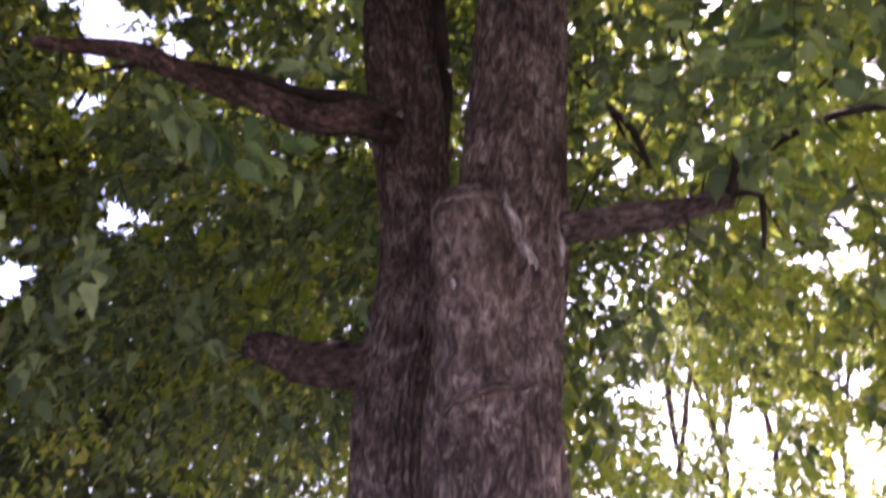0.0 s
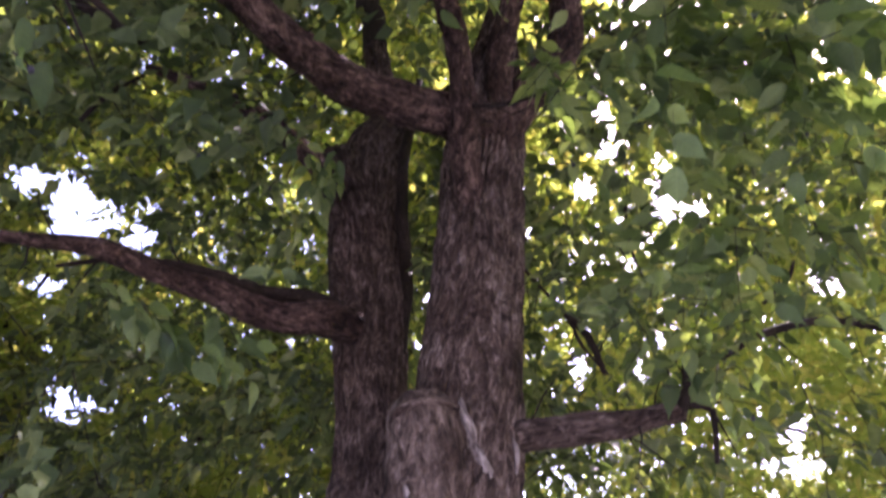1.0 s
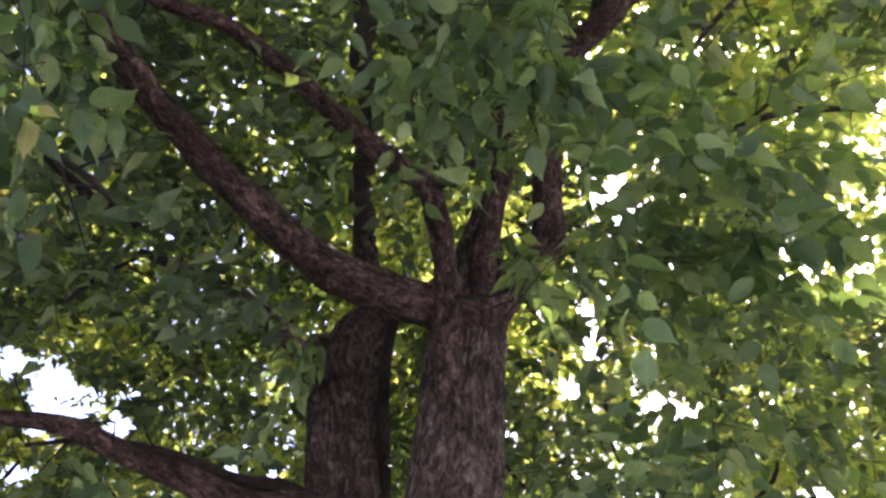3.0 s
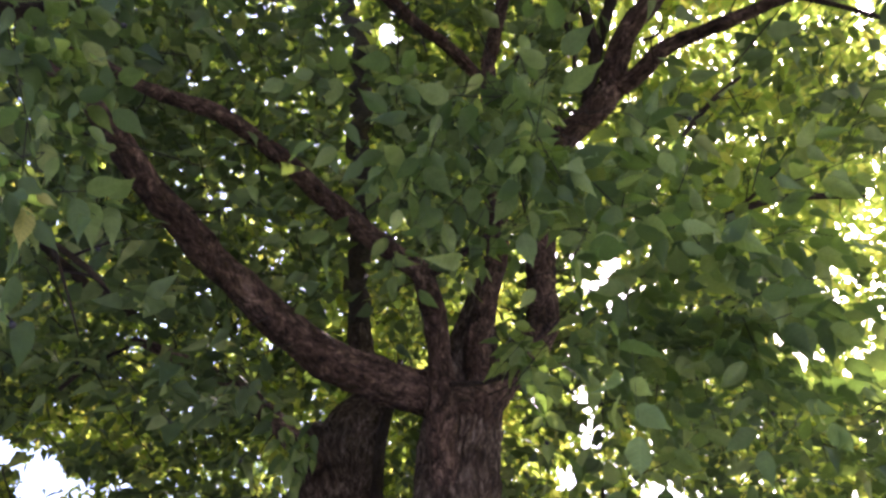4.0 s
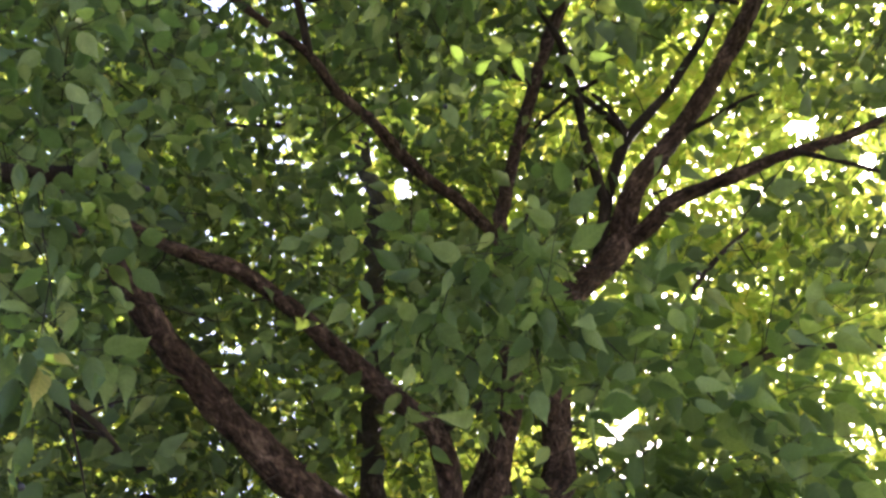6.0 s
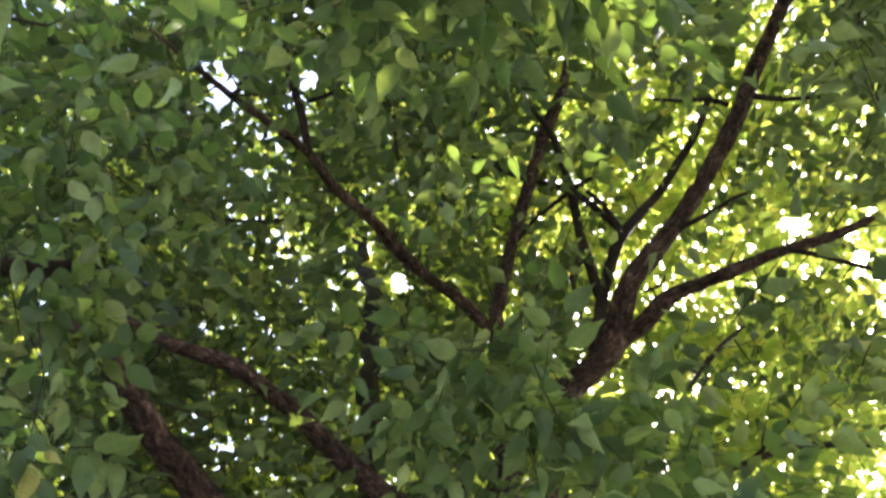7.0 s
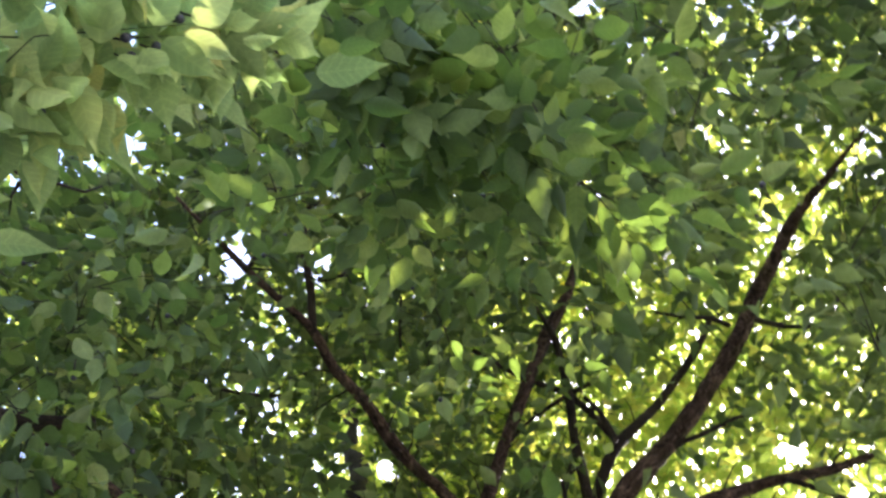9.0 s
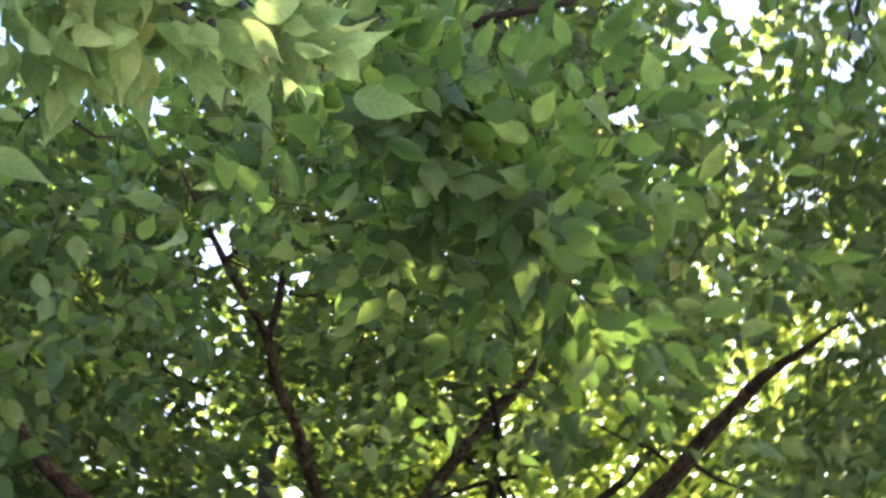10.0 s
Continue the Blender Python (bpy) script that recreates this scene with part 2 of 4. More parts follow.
def tube(points, detail, seed):
    """A tapered limb; detail 2: deep bark furrows, 1: lumpy, 0: plain."""
    sides = (9, 44, 180, 150)[detail]
    step = (0.05, 0.016, 0.014, 0.014)[detail]
    q = spline(points, step)
    c, r = q[:, :3], q[:, 3]
    if detail < 2:
        # crooked growth
        fade = np.minimum(1, np.arange(len(c)) * step / 0.24)[:, None]
        c = c + fade * r[:, None] * np.stack([waves(c * [9, 9, 9], seed * 7 + k, 1.0, 3) for k in range(3)], 1) * (0.4, 0.24)[detail]
        r = r * (1 + 0.06 * waves(c * [22, 22, 22], seed * 7 + 5, 1.0, 2))
    tan = np.gradient(c, axis=0)
    tan /= np.linalg.norm(tan, axis=1)[:, None]
    ref = np.array([0.0, 0.0, 1.0]) if abs(tan[0, 2]) < 0.7 else np.array([1.0, 0, 0])
    us = np.zeros_like(c)
    u = ref
    for i in range(len(c)):
        u = u - tan[i] * (u @ tan[i])
        u = u / np.linalg.norm(u)
        us[i] = u
    vs = np.cross(tan, us)
    ang = np.linspace(0, 2 * np.pi, sides, endpoint=False)
    along = np.concatenate([[0], np.cumsum(np.linalg.norm(np.diff(c, axis=0), axis=1))])
    A, S = np.meshgrid(ang, along)
    R = np.repeat(r[:, None], sides, 1)
    ring = np.stack([np.cos(A).ravel(), np.sin(A).ravel(), S.ravel()], 1)
    lump = waves(ring * [1.6, 1.6, 5.0], seed, 1.0, 3).reshape(A.shape)
    R = R * (1 + 0.045 * lump)
    if detail == 2:
        # interlacing ridges that run up the stem
        warp = waves(ring * [2, 2, 9], seed + 1, 1.0, 3).reshape(A.shape)
        ridge = np.abs(np.sin(A * 19 + 2.2 * warp + 2.0 * np.sin(S * 9.0 + 2 * warp))) ** 0.7
        fine = waves(ring * [16, 16, 34], seed + 2, 1.0, 3).reshape(A.shape)
        R = R + np.minimum(R * 0.09, 0.013) * (ridge - 0.6) * (0.7 + 0.5 * warp) + 0.004 * fine
    elif detail == 3:
        # swollen callus round an old wound
        swell = waves(ring * [3.2, 3.2, 26], seed + 1, 1.0, 2).reshape(A.shape)
        fine = waves(ring * [14, 14, 60], seed + 2, 1.0, 3).reshape(A.shape)
        R = R * (1 + 0.045 * swell) + 0.004 * fine
    elif detail == 1:
        fine = waves(ring * [7, 7, 30], seed + 2, 1.0, 3).reshape(A.shape)
        rough = waves(ring * [13, 13, 75], seed + 3, 1.0, 2).reshape(A.shape)
        warp = waves(ring * [2, 2, 12], seed + 1, 1.0, 3).reshape(A.shape)
        ridge = np.abs(np.sin(A * 4 + 1.6 * warp + 2.5 * np.sin(S * 9 + 2 * warp))) ** 0.7
        R = R * (1 + 0.06 * fine + 0.055 * rough) + np.minimum(R * 0.07, 0.0035) * (ridge - 0.6)
    v = c[:, None, :] + R[..., None] * (np.cos(A)[..., None] * us[:, None, :] + np.sin(A)[..., None] * vs[:, None, :])
    n = len(c)
    i, j = np.meshgrid(np.arange(n - 1), np.arange(sides), indexing="ij")
    k = (j + 1) % sides
    f = np.stack([i * sides + j, i * sides + k, (i + 1) * sides + k, (i + 1) * sides + j], -1).reshape(-1, 4)
    v = v.reshape(-1, 3)
    # a slightly domed cap at the far end
    tip = c[-1] + tan[-1] * r[-1] * 0.5
    grain = np.stack([r[:, None] * np.cos(A), r[:, None] * np.sin(A), S + 3.7 * seed], -1).reshape(-1, 3)
    grain = np.vstack([grain, [[0, 0, along[-1] + 3.7 * seed]]])
    base = len(v)
    v = np.vstack([v, tip[None]])
    last = (n - 1) * sides
    cap = np.stack([last + np.arange(0, sides), last + (np.arange(0, sides) + 1) % sides, np.full(sides, base), np.full(sides, base)], 1)
    return v, f, cap[:, :3], grain


def tube_mesh(name, points, detail, seed, mat):
    v, f, cap, grain = tube(points, detail, seed)
    me = bpy.data.meshes.new(name)
    quads, tris = f.ravel(), cap.ravel()
    idx = np.concatenate([quads, tris]).astype(np.int32)
    starts = np.concatenate([np.arange(len(f)) * 4, len(quads) + np.arange(len(cap)) * 3]).astype(np.int32)
    me.vertices.add(len(v))
    me.vertices.foreach_set("co", v.astype(np.float32).ravel())
    me.loops.add(len(idx))
    me.loops.foreach_set("vertex_index", idx)
    me.polygons.add(len(starts))
    me.polygons.foreach_set("loop_start", starts)
    me.polygons.foreach_set("use_smooth", np.ones(len(starts), bool))
    me.attributes.new("grain", "FLOAT_VECTOR", "POINT").data.foreach_set("vector", grain.astype(np.float32).ravel())
    me.update(calc_edges=True)
    me.materials.append(mat)
    return me


def part(name, me, parent, label="", kind=""):
    ob = new(name, me)
    ob.parent = parent
    ob.matrix_parent_inverse = parent.matrix_world.inverted()
    return tagged(ob, label, kind=kind)


# leaf blade, 1 long: stations along the midrib, half widths, fold and droop
def blade(stations, halves, fold, droop, wave=0.0, curl=0.0):
    v, uv, top, bot, mid = [], [], [], [], []
    for k, (s, h) in enumerate(zip(stations, halves)):
        z = -droop * s * s
        lift = wave * (1 if k % 2 else -1)
        mid.append(len(v))
        v.append((s, curl * s * s, z))
        uv.append((s, 0))
        if h > 0:
            top.append(len(v))
            v.append((s - 0.03, h + curl * s * s, z + fold * h + lift))
            uv.append((s, h))
            bot.append(len(v))
            v.append((s - 0.03, -h + curl * s * s, z + fold * h - lift * 0.6))
            uv.append((s, -h))
    tri = []
    for edge, flip in ((top, False), (bot, True)):
        faces = [(mid[0], mid[1], edge[0])]
        for i in range(len(edge) - 1):
            faces += [(mid[i + 1], mid[i + 2], edge[i + 1]), (mid[i + 1], edge[i + 1], edge[i])]
        faces.append((mid[-2], mid[-1], edge[-1]))
        tri += [f[::-1] if flip else f for f in faces]
    return np.array(v, float), np.array(tri, np.int32), np.array(uv, float)


OVATE = (0, 0.07, 0.2, 0.38, 0.58, 0.75, 0.88, 1.0)
OVATE_HALVES = (0, 0.1, 0.2, 0.248, 0.195, 0.1, 0.033, 0)
HABITS = ((0.95, 0.45, 0.22, 0.012, 0.03), (1.1, 0.16, 0.08, 0.02, -0.05), (0.82, 0.8, 0.4, 0.01, 0.08), (1.0, 0.3, 0.5, 0.022, -0.1), (0.9, 0.6, -0.1, 0.016, 0.05))
FINE = [blade(OVATE, [w * h for h in OVATE_HALVES], fold, droop, wave, curl) for w, fold, droop, wave, curl in HABITS]
SMALL = [blade((0, 0.4, 1.0), (0, 0.29 * w, 0), fold, droop, 0, curl) for w, fold, droop, _, curl in HABITS]
COARSE = [blade((0, 0.3, 0.64, 1.0), (0, 0.27 * w, 0.175 * w, 0), fold, droop, wave, curl) for w, fold, droop, wave, curl in HABITS]


def frames_of(x, up):
    x = x / np.linalg.norm(x, axis=1)[:, None]
    y = np.cross(up, x)
    y /= np.linalg.norm(y, axis=1)[:, None] + 1e-9
    return x, y, np.cross(x, y)


def leaves_mesh(name, leaves, form, mat):
    pos, way, up, size = leaves
    x, y, z = frames_of(way, up)
    shape = np.random.RandomState(len(pos)).randint(len(form), size=len(pos))
    v = np.array([each[0] for each in form])[shape]
    f, uv = form[0][1:]
    co = pos[:, None] + size[:, None, None] * (v[:, :, 0, None] * x[:, None] + v[:, :, 1, None] * y[:, None] + v[:, :, 2, None] * z[:, None])
    idx = f[None] + (np.arange(len(pos)) * v.shape[1])[:, None, None]
    return mesh_of(name, co.reshape(-1, 3), idx, 3, mat, np.tile(uv, (len(pos), 1)) if form is FINE else None)


CAMERA_SPOT = np.array([0.03, -0.06, 1.58])     # about the camera's place: kept free of leaves, which are fitted to its view

# sky gaps placed to fit the camera's view, as cones from its spot: bearing, height, half width in degrees
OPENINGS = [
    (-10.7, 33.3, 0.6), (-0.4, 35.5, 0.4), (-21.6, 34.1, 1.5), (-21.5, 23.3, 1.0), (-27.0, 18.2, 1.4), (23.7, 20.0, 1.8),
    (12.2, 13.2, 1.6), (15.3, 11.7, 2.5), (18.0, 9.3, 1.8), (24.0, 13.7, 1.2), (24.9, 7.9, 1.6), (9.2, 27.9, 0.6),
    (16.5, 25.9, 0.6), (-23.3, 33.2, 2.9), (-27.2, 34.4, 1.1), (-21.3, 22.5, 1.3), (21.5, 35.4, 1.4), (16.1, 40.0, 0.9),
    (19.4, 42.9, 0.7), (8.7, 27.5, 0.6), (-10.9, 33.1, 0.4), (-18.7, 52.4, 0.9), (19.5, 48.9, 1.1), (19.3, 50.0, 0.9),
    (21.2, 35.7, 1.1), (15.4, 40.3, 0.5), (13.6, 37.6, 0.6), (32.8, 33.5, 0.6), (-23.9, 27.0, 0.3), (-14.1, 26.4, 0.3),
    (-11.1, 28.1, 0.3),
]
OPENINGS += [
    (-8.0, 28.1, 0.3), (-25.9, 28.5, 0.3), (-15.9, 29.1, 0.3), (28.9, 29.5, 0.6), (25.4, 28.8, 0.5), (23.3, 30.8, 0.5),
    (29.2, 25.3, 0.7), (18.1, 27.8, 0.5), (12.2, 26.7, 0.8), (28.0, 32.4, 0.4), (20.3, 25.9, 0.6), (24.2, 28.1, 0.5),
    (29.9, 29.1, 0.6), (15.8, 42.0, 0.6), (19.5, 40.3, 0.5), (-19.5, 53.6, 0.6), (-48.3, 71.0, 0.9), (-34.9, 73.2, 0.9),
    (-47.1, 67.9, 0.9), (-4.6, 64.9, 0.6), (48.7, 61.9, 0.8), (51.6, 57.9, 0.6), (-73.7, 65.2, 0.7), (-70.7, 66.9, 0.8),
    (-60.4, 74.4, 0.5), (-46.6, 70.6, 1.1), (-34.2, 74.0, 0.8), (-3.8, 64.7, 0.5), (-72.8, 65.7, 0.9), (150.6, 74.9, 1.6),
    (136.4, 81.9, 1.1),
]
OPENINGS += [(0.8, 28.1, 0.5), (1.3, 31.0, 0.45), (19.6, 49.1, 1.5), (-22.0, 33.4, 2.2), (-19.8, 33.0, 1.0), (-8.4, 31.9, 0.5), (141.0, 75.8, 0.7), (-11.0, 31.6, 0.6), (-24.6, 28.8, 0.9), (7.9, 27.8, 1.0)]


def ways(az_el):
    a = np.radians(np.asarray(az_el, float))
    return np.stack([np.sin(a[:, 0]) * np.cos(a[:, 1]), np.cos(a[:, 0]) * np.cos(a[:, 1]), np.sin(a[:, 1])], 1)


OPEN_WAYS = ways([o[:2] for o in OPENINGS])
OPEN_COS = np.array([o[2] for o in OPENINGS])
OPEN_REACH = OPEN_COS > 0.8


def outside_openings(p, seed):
    """True where a leaf stays: ragged-edged gaps are kept free along the camera's sight lines."""
    d = p - CAMERA_SPOT
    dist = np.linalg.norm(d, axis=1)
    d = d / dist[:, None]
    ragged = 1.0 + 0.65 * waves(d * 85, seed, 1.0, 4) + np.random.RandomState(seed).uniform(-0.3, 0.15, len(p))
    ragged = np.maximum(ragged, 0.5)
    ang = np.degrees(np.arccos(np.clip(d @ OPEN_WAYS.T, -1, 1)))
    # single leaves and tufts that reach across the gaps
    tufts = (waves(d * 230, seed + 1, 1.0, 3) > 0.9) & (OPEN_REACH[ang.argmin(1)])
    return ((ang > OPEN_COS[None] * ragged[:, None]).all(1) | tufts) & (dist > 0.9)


def shaded_by_crown(p):
    """False where a shaft of sun comes through the upper crown: the gaps run along the sun's rays."""
    along = np.array(sun_way)
    flat = p - (p @ along)[:, None] * along
    high = np.linalg.norm(p - CAMERA_SPOT, axis=1) > 4.1
    return ~(high & (waves(flat, 77, 11.0, 3) > 0.92))


CLEAR = []      # (way, distance, half width in radians) from the camera's spot to limbs kept in view


# drops leaves that would hide a limb from the camera's spot
def clear_of_limb_view(p, share, rng):
    d = p - CAMERA_SPOT
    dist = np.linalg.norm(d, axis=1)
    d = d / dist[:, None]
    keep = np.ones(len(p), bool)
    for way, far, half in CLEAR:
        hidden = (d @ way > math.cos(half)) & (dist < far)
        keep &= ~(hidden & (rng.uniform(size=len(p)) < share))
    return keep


def sprays_of(base, tip, count, size, rng, droop=0.3, facing=0.0):
    """Leaves set alternately along twigs. base, tip (m, 3). Returns leaves and the twigs' ends."""
    m = len(base)
    axis = tip - base
    length = np.linalg.norm(axis, axis=1)[:, None]
    axis = axis / length
    side = np.cross(axis, [0, 0, 1.0])
    side /= np.linalg.norm(side, axis=1)[:, None] + 1e-6
    P, D, U, S = [], [], [], []
    for k in range(count):
        t = (k + 0.6 + rng.uniform(-0.3, 0.3, (m, 1))) / count
        sign = 1.0 if k % 2 else -1.0
        if k == count - 1:
            sign = 0.15
        at = base + axis * length * t - np.array([0, 0, 1.0]) * 0.06 * length * t**2
        way = axis * 0.65 + side * sign * 0.8 + np.array([0, 0, -droop]) + rng.normal(0, 0.3, (m, 3))
        up = np.array([0, 0, 1.0]) + rng.normal(0, 0.58, (m, 3))
        if facing:
            out = at - CAMERA_SPOT
            up = up * (1 - facing) + facing * 1.3 * out / np.linalg.norm(out, axis=1)[:, None]
        P.append(at + way * 0.012)
        D.append(way)
        U.append(up)
        S.append(size * rng.uniform(0.6, 1.12, m))
    return np.concatenate(P), np.concatenate(D), np.concatenate(U), np.concatenate(S)


def twigs_mesh(name, base, tip, mat, radius=0.0022, bend=0.0):
    axis = tip - base
    long = np.linalg.norm(axis, axis=1)[:, None]
    mid = (base + tip) / 2 + (np.array([0, 0, 0.03]) + np.random.RandomState(5).normal(0, 1, base.shape) * bend) * long
    x, y, z = frames_of(axis, np.tile([0.1, 0.2, 1.0], (len(base), 1)))
    rings = []
    for c, r in ((base, radius * 1.5), (mid, radius), (tip, radius * 0.4)):
        for a in (0.3, 2.4, 4.5):
            rings.append(c + r * (math.cos(a) * y + math.sin(a) * z))
    co = np.stack(rings, 1)
    f = []
    for s in (0, 3):
        for j in range(3):
            k = (j + 1) % 3
            f.append((s + j, s + k, s + 3 + k, s + 3 + j))
    idx = np.array(f, np.int32)[None] + (np.arange(len(base)) * 9)[:, None, None]
    return mesh_of(name, co.reshape(-1, 3), idx, 4, mat)


def crown_twigs(centre, radii, n, rng, hollow=0.0, seed=1, clump=0.5, low=None, density=None, twig=0.4):
    """Twig ends scattered through an uneven crown."""
    centre, radii = np.array(centre, float), np.array(radii, float)
    base = np.zeros((0, 3))
    while len(base) < n:
        u = rng.uniform(-1, 1, (n * 2, 3))
        rr = np.linalg.norm(u, axis=1)
        p = centre + u * radii
        edge = 0.92 + 0.16 * waves(p, seed + 5, 1.1, 3)
        ok = (rr < edge) & (rr > hollow)
        ok &= waves(p, seed, 2.2, 3) > -clump + rng.uniform(-0.4, 0.4, len(p))
        if low is not None:
            ok &= p[:, 2] > low
        if density is not None:
            ok &= rng.uniform(size=len(p)) < density(p)
        base = np.vstack([base, p[ok]])
    base = base[:n]
    out = base - (centre - np.array([0, 0, radii[2] * 0.6]))
    out /= np.linalg.norm(out, axis=1)[:, None]
    way = out * 0.8 + rng.normal(0, 0.6, (n, 3)) + np.array([0, 0, -0.25])
    way /= np.linalg.norm(way, axis=1)[:, None]
    tip = base + way * (twig * rng.uniform(0.6, 1.3, (n, 1)))
    return base, tip


def pick(leaves, keep):
    return tuple(a[keep] for a in leaves)


# ---- ground ----
bm = bmesh.new()
bmesh.ops.create_grid(bm, x_segments=60, y_segments=60, size=400)
gme = bpy.data.meshes.new("ground")
bm.to_mesh(gme)
bm.free()
gme.materials.append(BOUNCE_GRAVEL)
tagged(new("ground", gme), "unseen gravelly ground under the trees, made pale to bounce light up", "ground", kind="structure")

# ---- the tree overhead ----
tree = tagged(new("tree"), "two-stemmed broadleaf tree with furrowed grey-brown bark and dense green crown", "tree")
LIMB_COUNT = 0
SPURS = []


def limb(name, points, label, detail, bare=True):
    global LIMB_COUNT
    LIMB_COUNT += 1
    mat = BARK_WOUND if detail == 3 else BARK_PALE if label.startswith("pale") and detail else BARK_MID if "grey-brown" in label else BARK if detail == 2 else (BARK_LIMB if detail == 1 else BARK_TWIG)
    part(name, tube_mesh(name, points, detail, 40 + LIMB_COUNT, mat), tree, label)
    if name in ("limb", "branch"):
        # dead spurs and side twigs
        q = spline(points, 0.1)
        r = np.random.RandomState(300 + LIMB_COUNT)
        for (x, y, z, rad), ahead in zip(q[1:-1], q[2:, :3] - q[1:-1, :3]):
            if r.uniform() < 0.75 and rad < 0.06:
                way = r.normal(0, 1, 3) + 0.8 * ahead / np.linalg.norm(ahead)
                way /= np.linalg.norm(way)
                SPURS.append(((x, y, z), tuple(np.array((x, y, z)) + way * (rad + r.uniform(0.03, 0.22)))))
    # keeps the camera's view of this limb free of leaves
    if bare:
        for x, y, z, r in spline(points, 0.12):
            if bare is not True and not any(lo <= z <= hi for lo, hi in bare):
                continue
            d = np.array([x, y, z]) - CAMERA_SPOT
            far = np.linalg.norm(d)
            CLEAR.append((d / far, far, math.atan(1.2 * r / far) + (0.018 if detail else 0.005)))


limb("stem", [(0.22, 2.34, -0.15, 0.260), (0.18, 2.32, 0.30, 0.215), (0.15, 2.31, 1.00, 0.190), (0.13, 2.30, 1.90, 0.179), (0.15, 2.32, 2.28, 0.163), (0.19, 2.33, 2.61, 0.159), (0.21, 2.34, 2.89, 0.150), (0.235, 2.30, 3.22, 0.138), (0.25, 2.25, 3.48, 0.129), (0.265, 2.22, 3.66, 0.118), (0.28, 2.20, 3.84, 0.096), (0.30, 2.16, 4.02, 0.062), (0.32, 2.10, 4.16, 0.030)], "thick furrowed grey-brown stem with a healed scar", 2)
limb("branch_stub", [(0.11, 2.24, 1.89, 0.084), (0.09, 2.22, 2.11, 0.107), (0.08, 2.21, 2.31, 0.108), (0.08, 2.20, 2.47, 0.105), (0.07, 2.20, 2.58, 0.097), (0.07, 2.21, 2.63, 0.079)], "grey-brown weathered stub of a torn-off branch", 3)
limb("bark_ridge", [(-0.02, 2.16, 2.55, 0.006), (0.00, 2.13, 2.58, 0.011), (0.06, 2.11, 2.60, 0.009), (0.12, 2.12, 2.60, 0.010), (0.16, 2.15, 2.60, 0.006)], "grey-brown torn rim of the stub", 1, False)
limb("bark_ridge", [(0.16, 2.15, 2.63, 0.004), (0.17, 2.15, 2.58, 0.012), (0.19, 2.16, 2.54, 0.013), (0.20, 2.20, 2.50, 0.004)], "pale bare wood streak on the stem", 1, False)
limb("bark_ridge", [(0.18, 2.17, 2.55, 0.005), (0.20, 2.18, 2.50, 0.016), (0.23, 2.19, 2.45, 0.015), (0.25, 2.23, 2.41, 0.004)], "pale bare wood streak on the stem", 1, False)
limb("bark_ridge", [(0.30, 2.19, 2.54, 0.003), (0.31, 2.19, 2.50, 0.009), (0.31, 2.22, 2.45, 0.004)], "pale worn patch of bark", 1, False)
limb("bark_ridge", [(0.02, 2.12, 2.38, 0.004), (0.03, 2.12, 2.36, 0.010), (0.04, 2.14, 2.34, 0.004)], "pale worn patch of bark", 1, False)
limb("bark_ridge", [(0.24, 2.20, 2.14, 0.003), (0.25, 2.20, 2.10, 0.009), (0.26, 2.22, 2.06, 0.003)], "pale worn patch of bark", 1, False)
limb("bark_ridge", [(-0.00, 2.16, 2.04, 0.005), (0.02, 2.14, 2.07, 0.010), (0.07, 2.11, 2.09, 0.014), (0.16, 2.13, 2.11, 0.014), (0.24, 2.19, 2.11, 0.011), (0.29, 2.27, 2.10, 0.006)], "grey-brown bulging callus fold", 1, False)
limb("stem", [(0.00, 2.42, -0.15, 0.200), (-0.04, 2.48, 0.50, 0.160), (-0.10, 2.55, 1.20, 0.140), (-0.13, 2.62, 1.94, 0.127), (-0.13, 2.66, 2.24, 0.124), (-0.09, 2.70, 2.63, 0.113), (-0.11, 2.72, 2.99, 0.120), (-0.13, 2.73, 3.28, 0.126), (-0.16, 2.72, 3.56, 0.125), (-0.15, 2.71, 3.86, 0.122), (-0.09, 2.71, 4.04, 0.080), (-0.10, 2.75, 4.19, 0.054), (-0.16, 2.74, 4.53, 0.051)], "darker furrowed stem forking from the base", 2)
limb("branch", [(-0.16, 2.74, 4.53, 0.051), (-0.19, 2.74, 4.84, 0.055), (-0.27, 2.70, 5.85, 0.066), (-0.35, 2.67, 6.74, 0.068), (-0.54, 2.46, 7.73, 0.062), (-0.81, 2.27, 8.85, 0.056), (-1.01, 2.08, 10.15, 0.044)], "dark upright leader of the stem", 0, [(4.5, 7.6)])
limb("limb", [(0.23, 2.17, 3.58, 0.092), (0.13, 2.10, 3.57, 0.075), (-0.02, 2.02, 3.55, 0.068), (-0.16, 1.91, 3.52, 0.060), (-0.32, 1.77, 3.52, 0.053), (-0.48, 1.61, 3.53, 0.047), (-0.60, 1.41, 3.52, 0.040), (-0.69, 1.21, 3.49, 0.035), (-0.72, 1.07, 3.44, 0.027), (-0.76, 0.93, 3.36, 0.016), (-0.79, 0.86, 3.29, 0.005)], "long reddish-brown limb arching out", 1)
limb("limb", [(0.22, 2.25, 3.20, 0.040), (0.18, 2.14, 3.40, 0.048), (0.16, 2.04, 3.55, 0.044), (0.13, 1.91, 3.67, 0.037), (0.08, 1.78, 3.76, 0.036), (0.00, 1.71, 3.77, 0.033), (-0.17, 1.55, 3.78, 0.030), (-0.32, 1.39, 3.77, 0.026), (-0.48, 1.24, 3.73, 0.024), (-0.62, 1.14, 3.66, 0.019), (-0.69, 1.06, 3.59, 0.015), (-0.80, 0.91, 3.48, 0.009), (-0.84, 0.86, 3.42, 0.003)], "rough dark limb bending outward", 1)
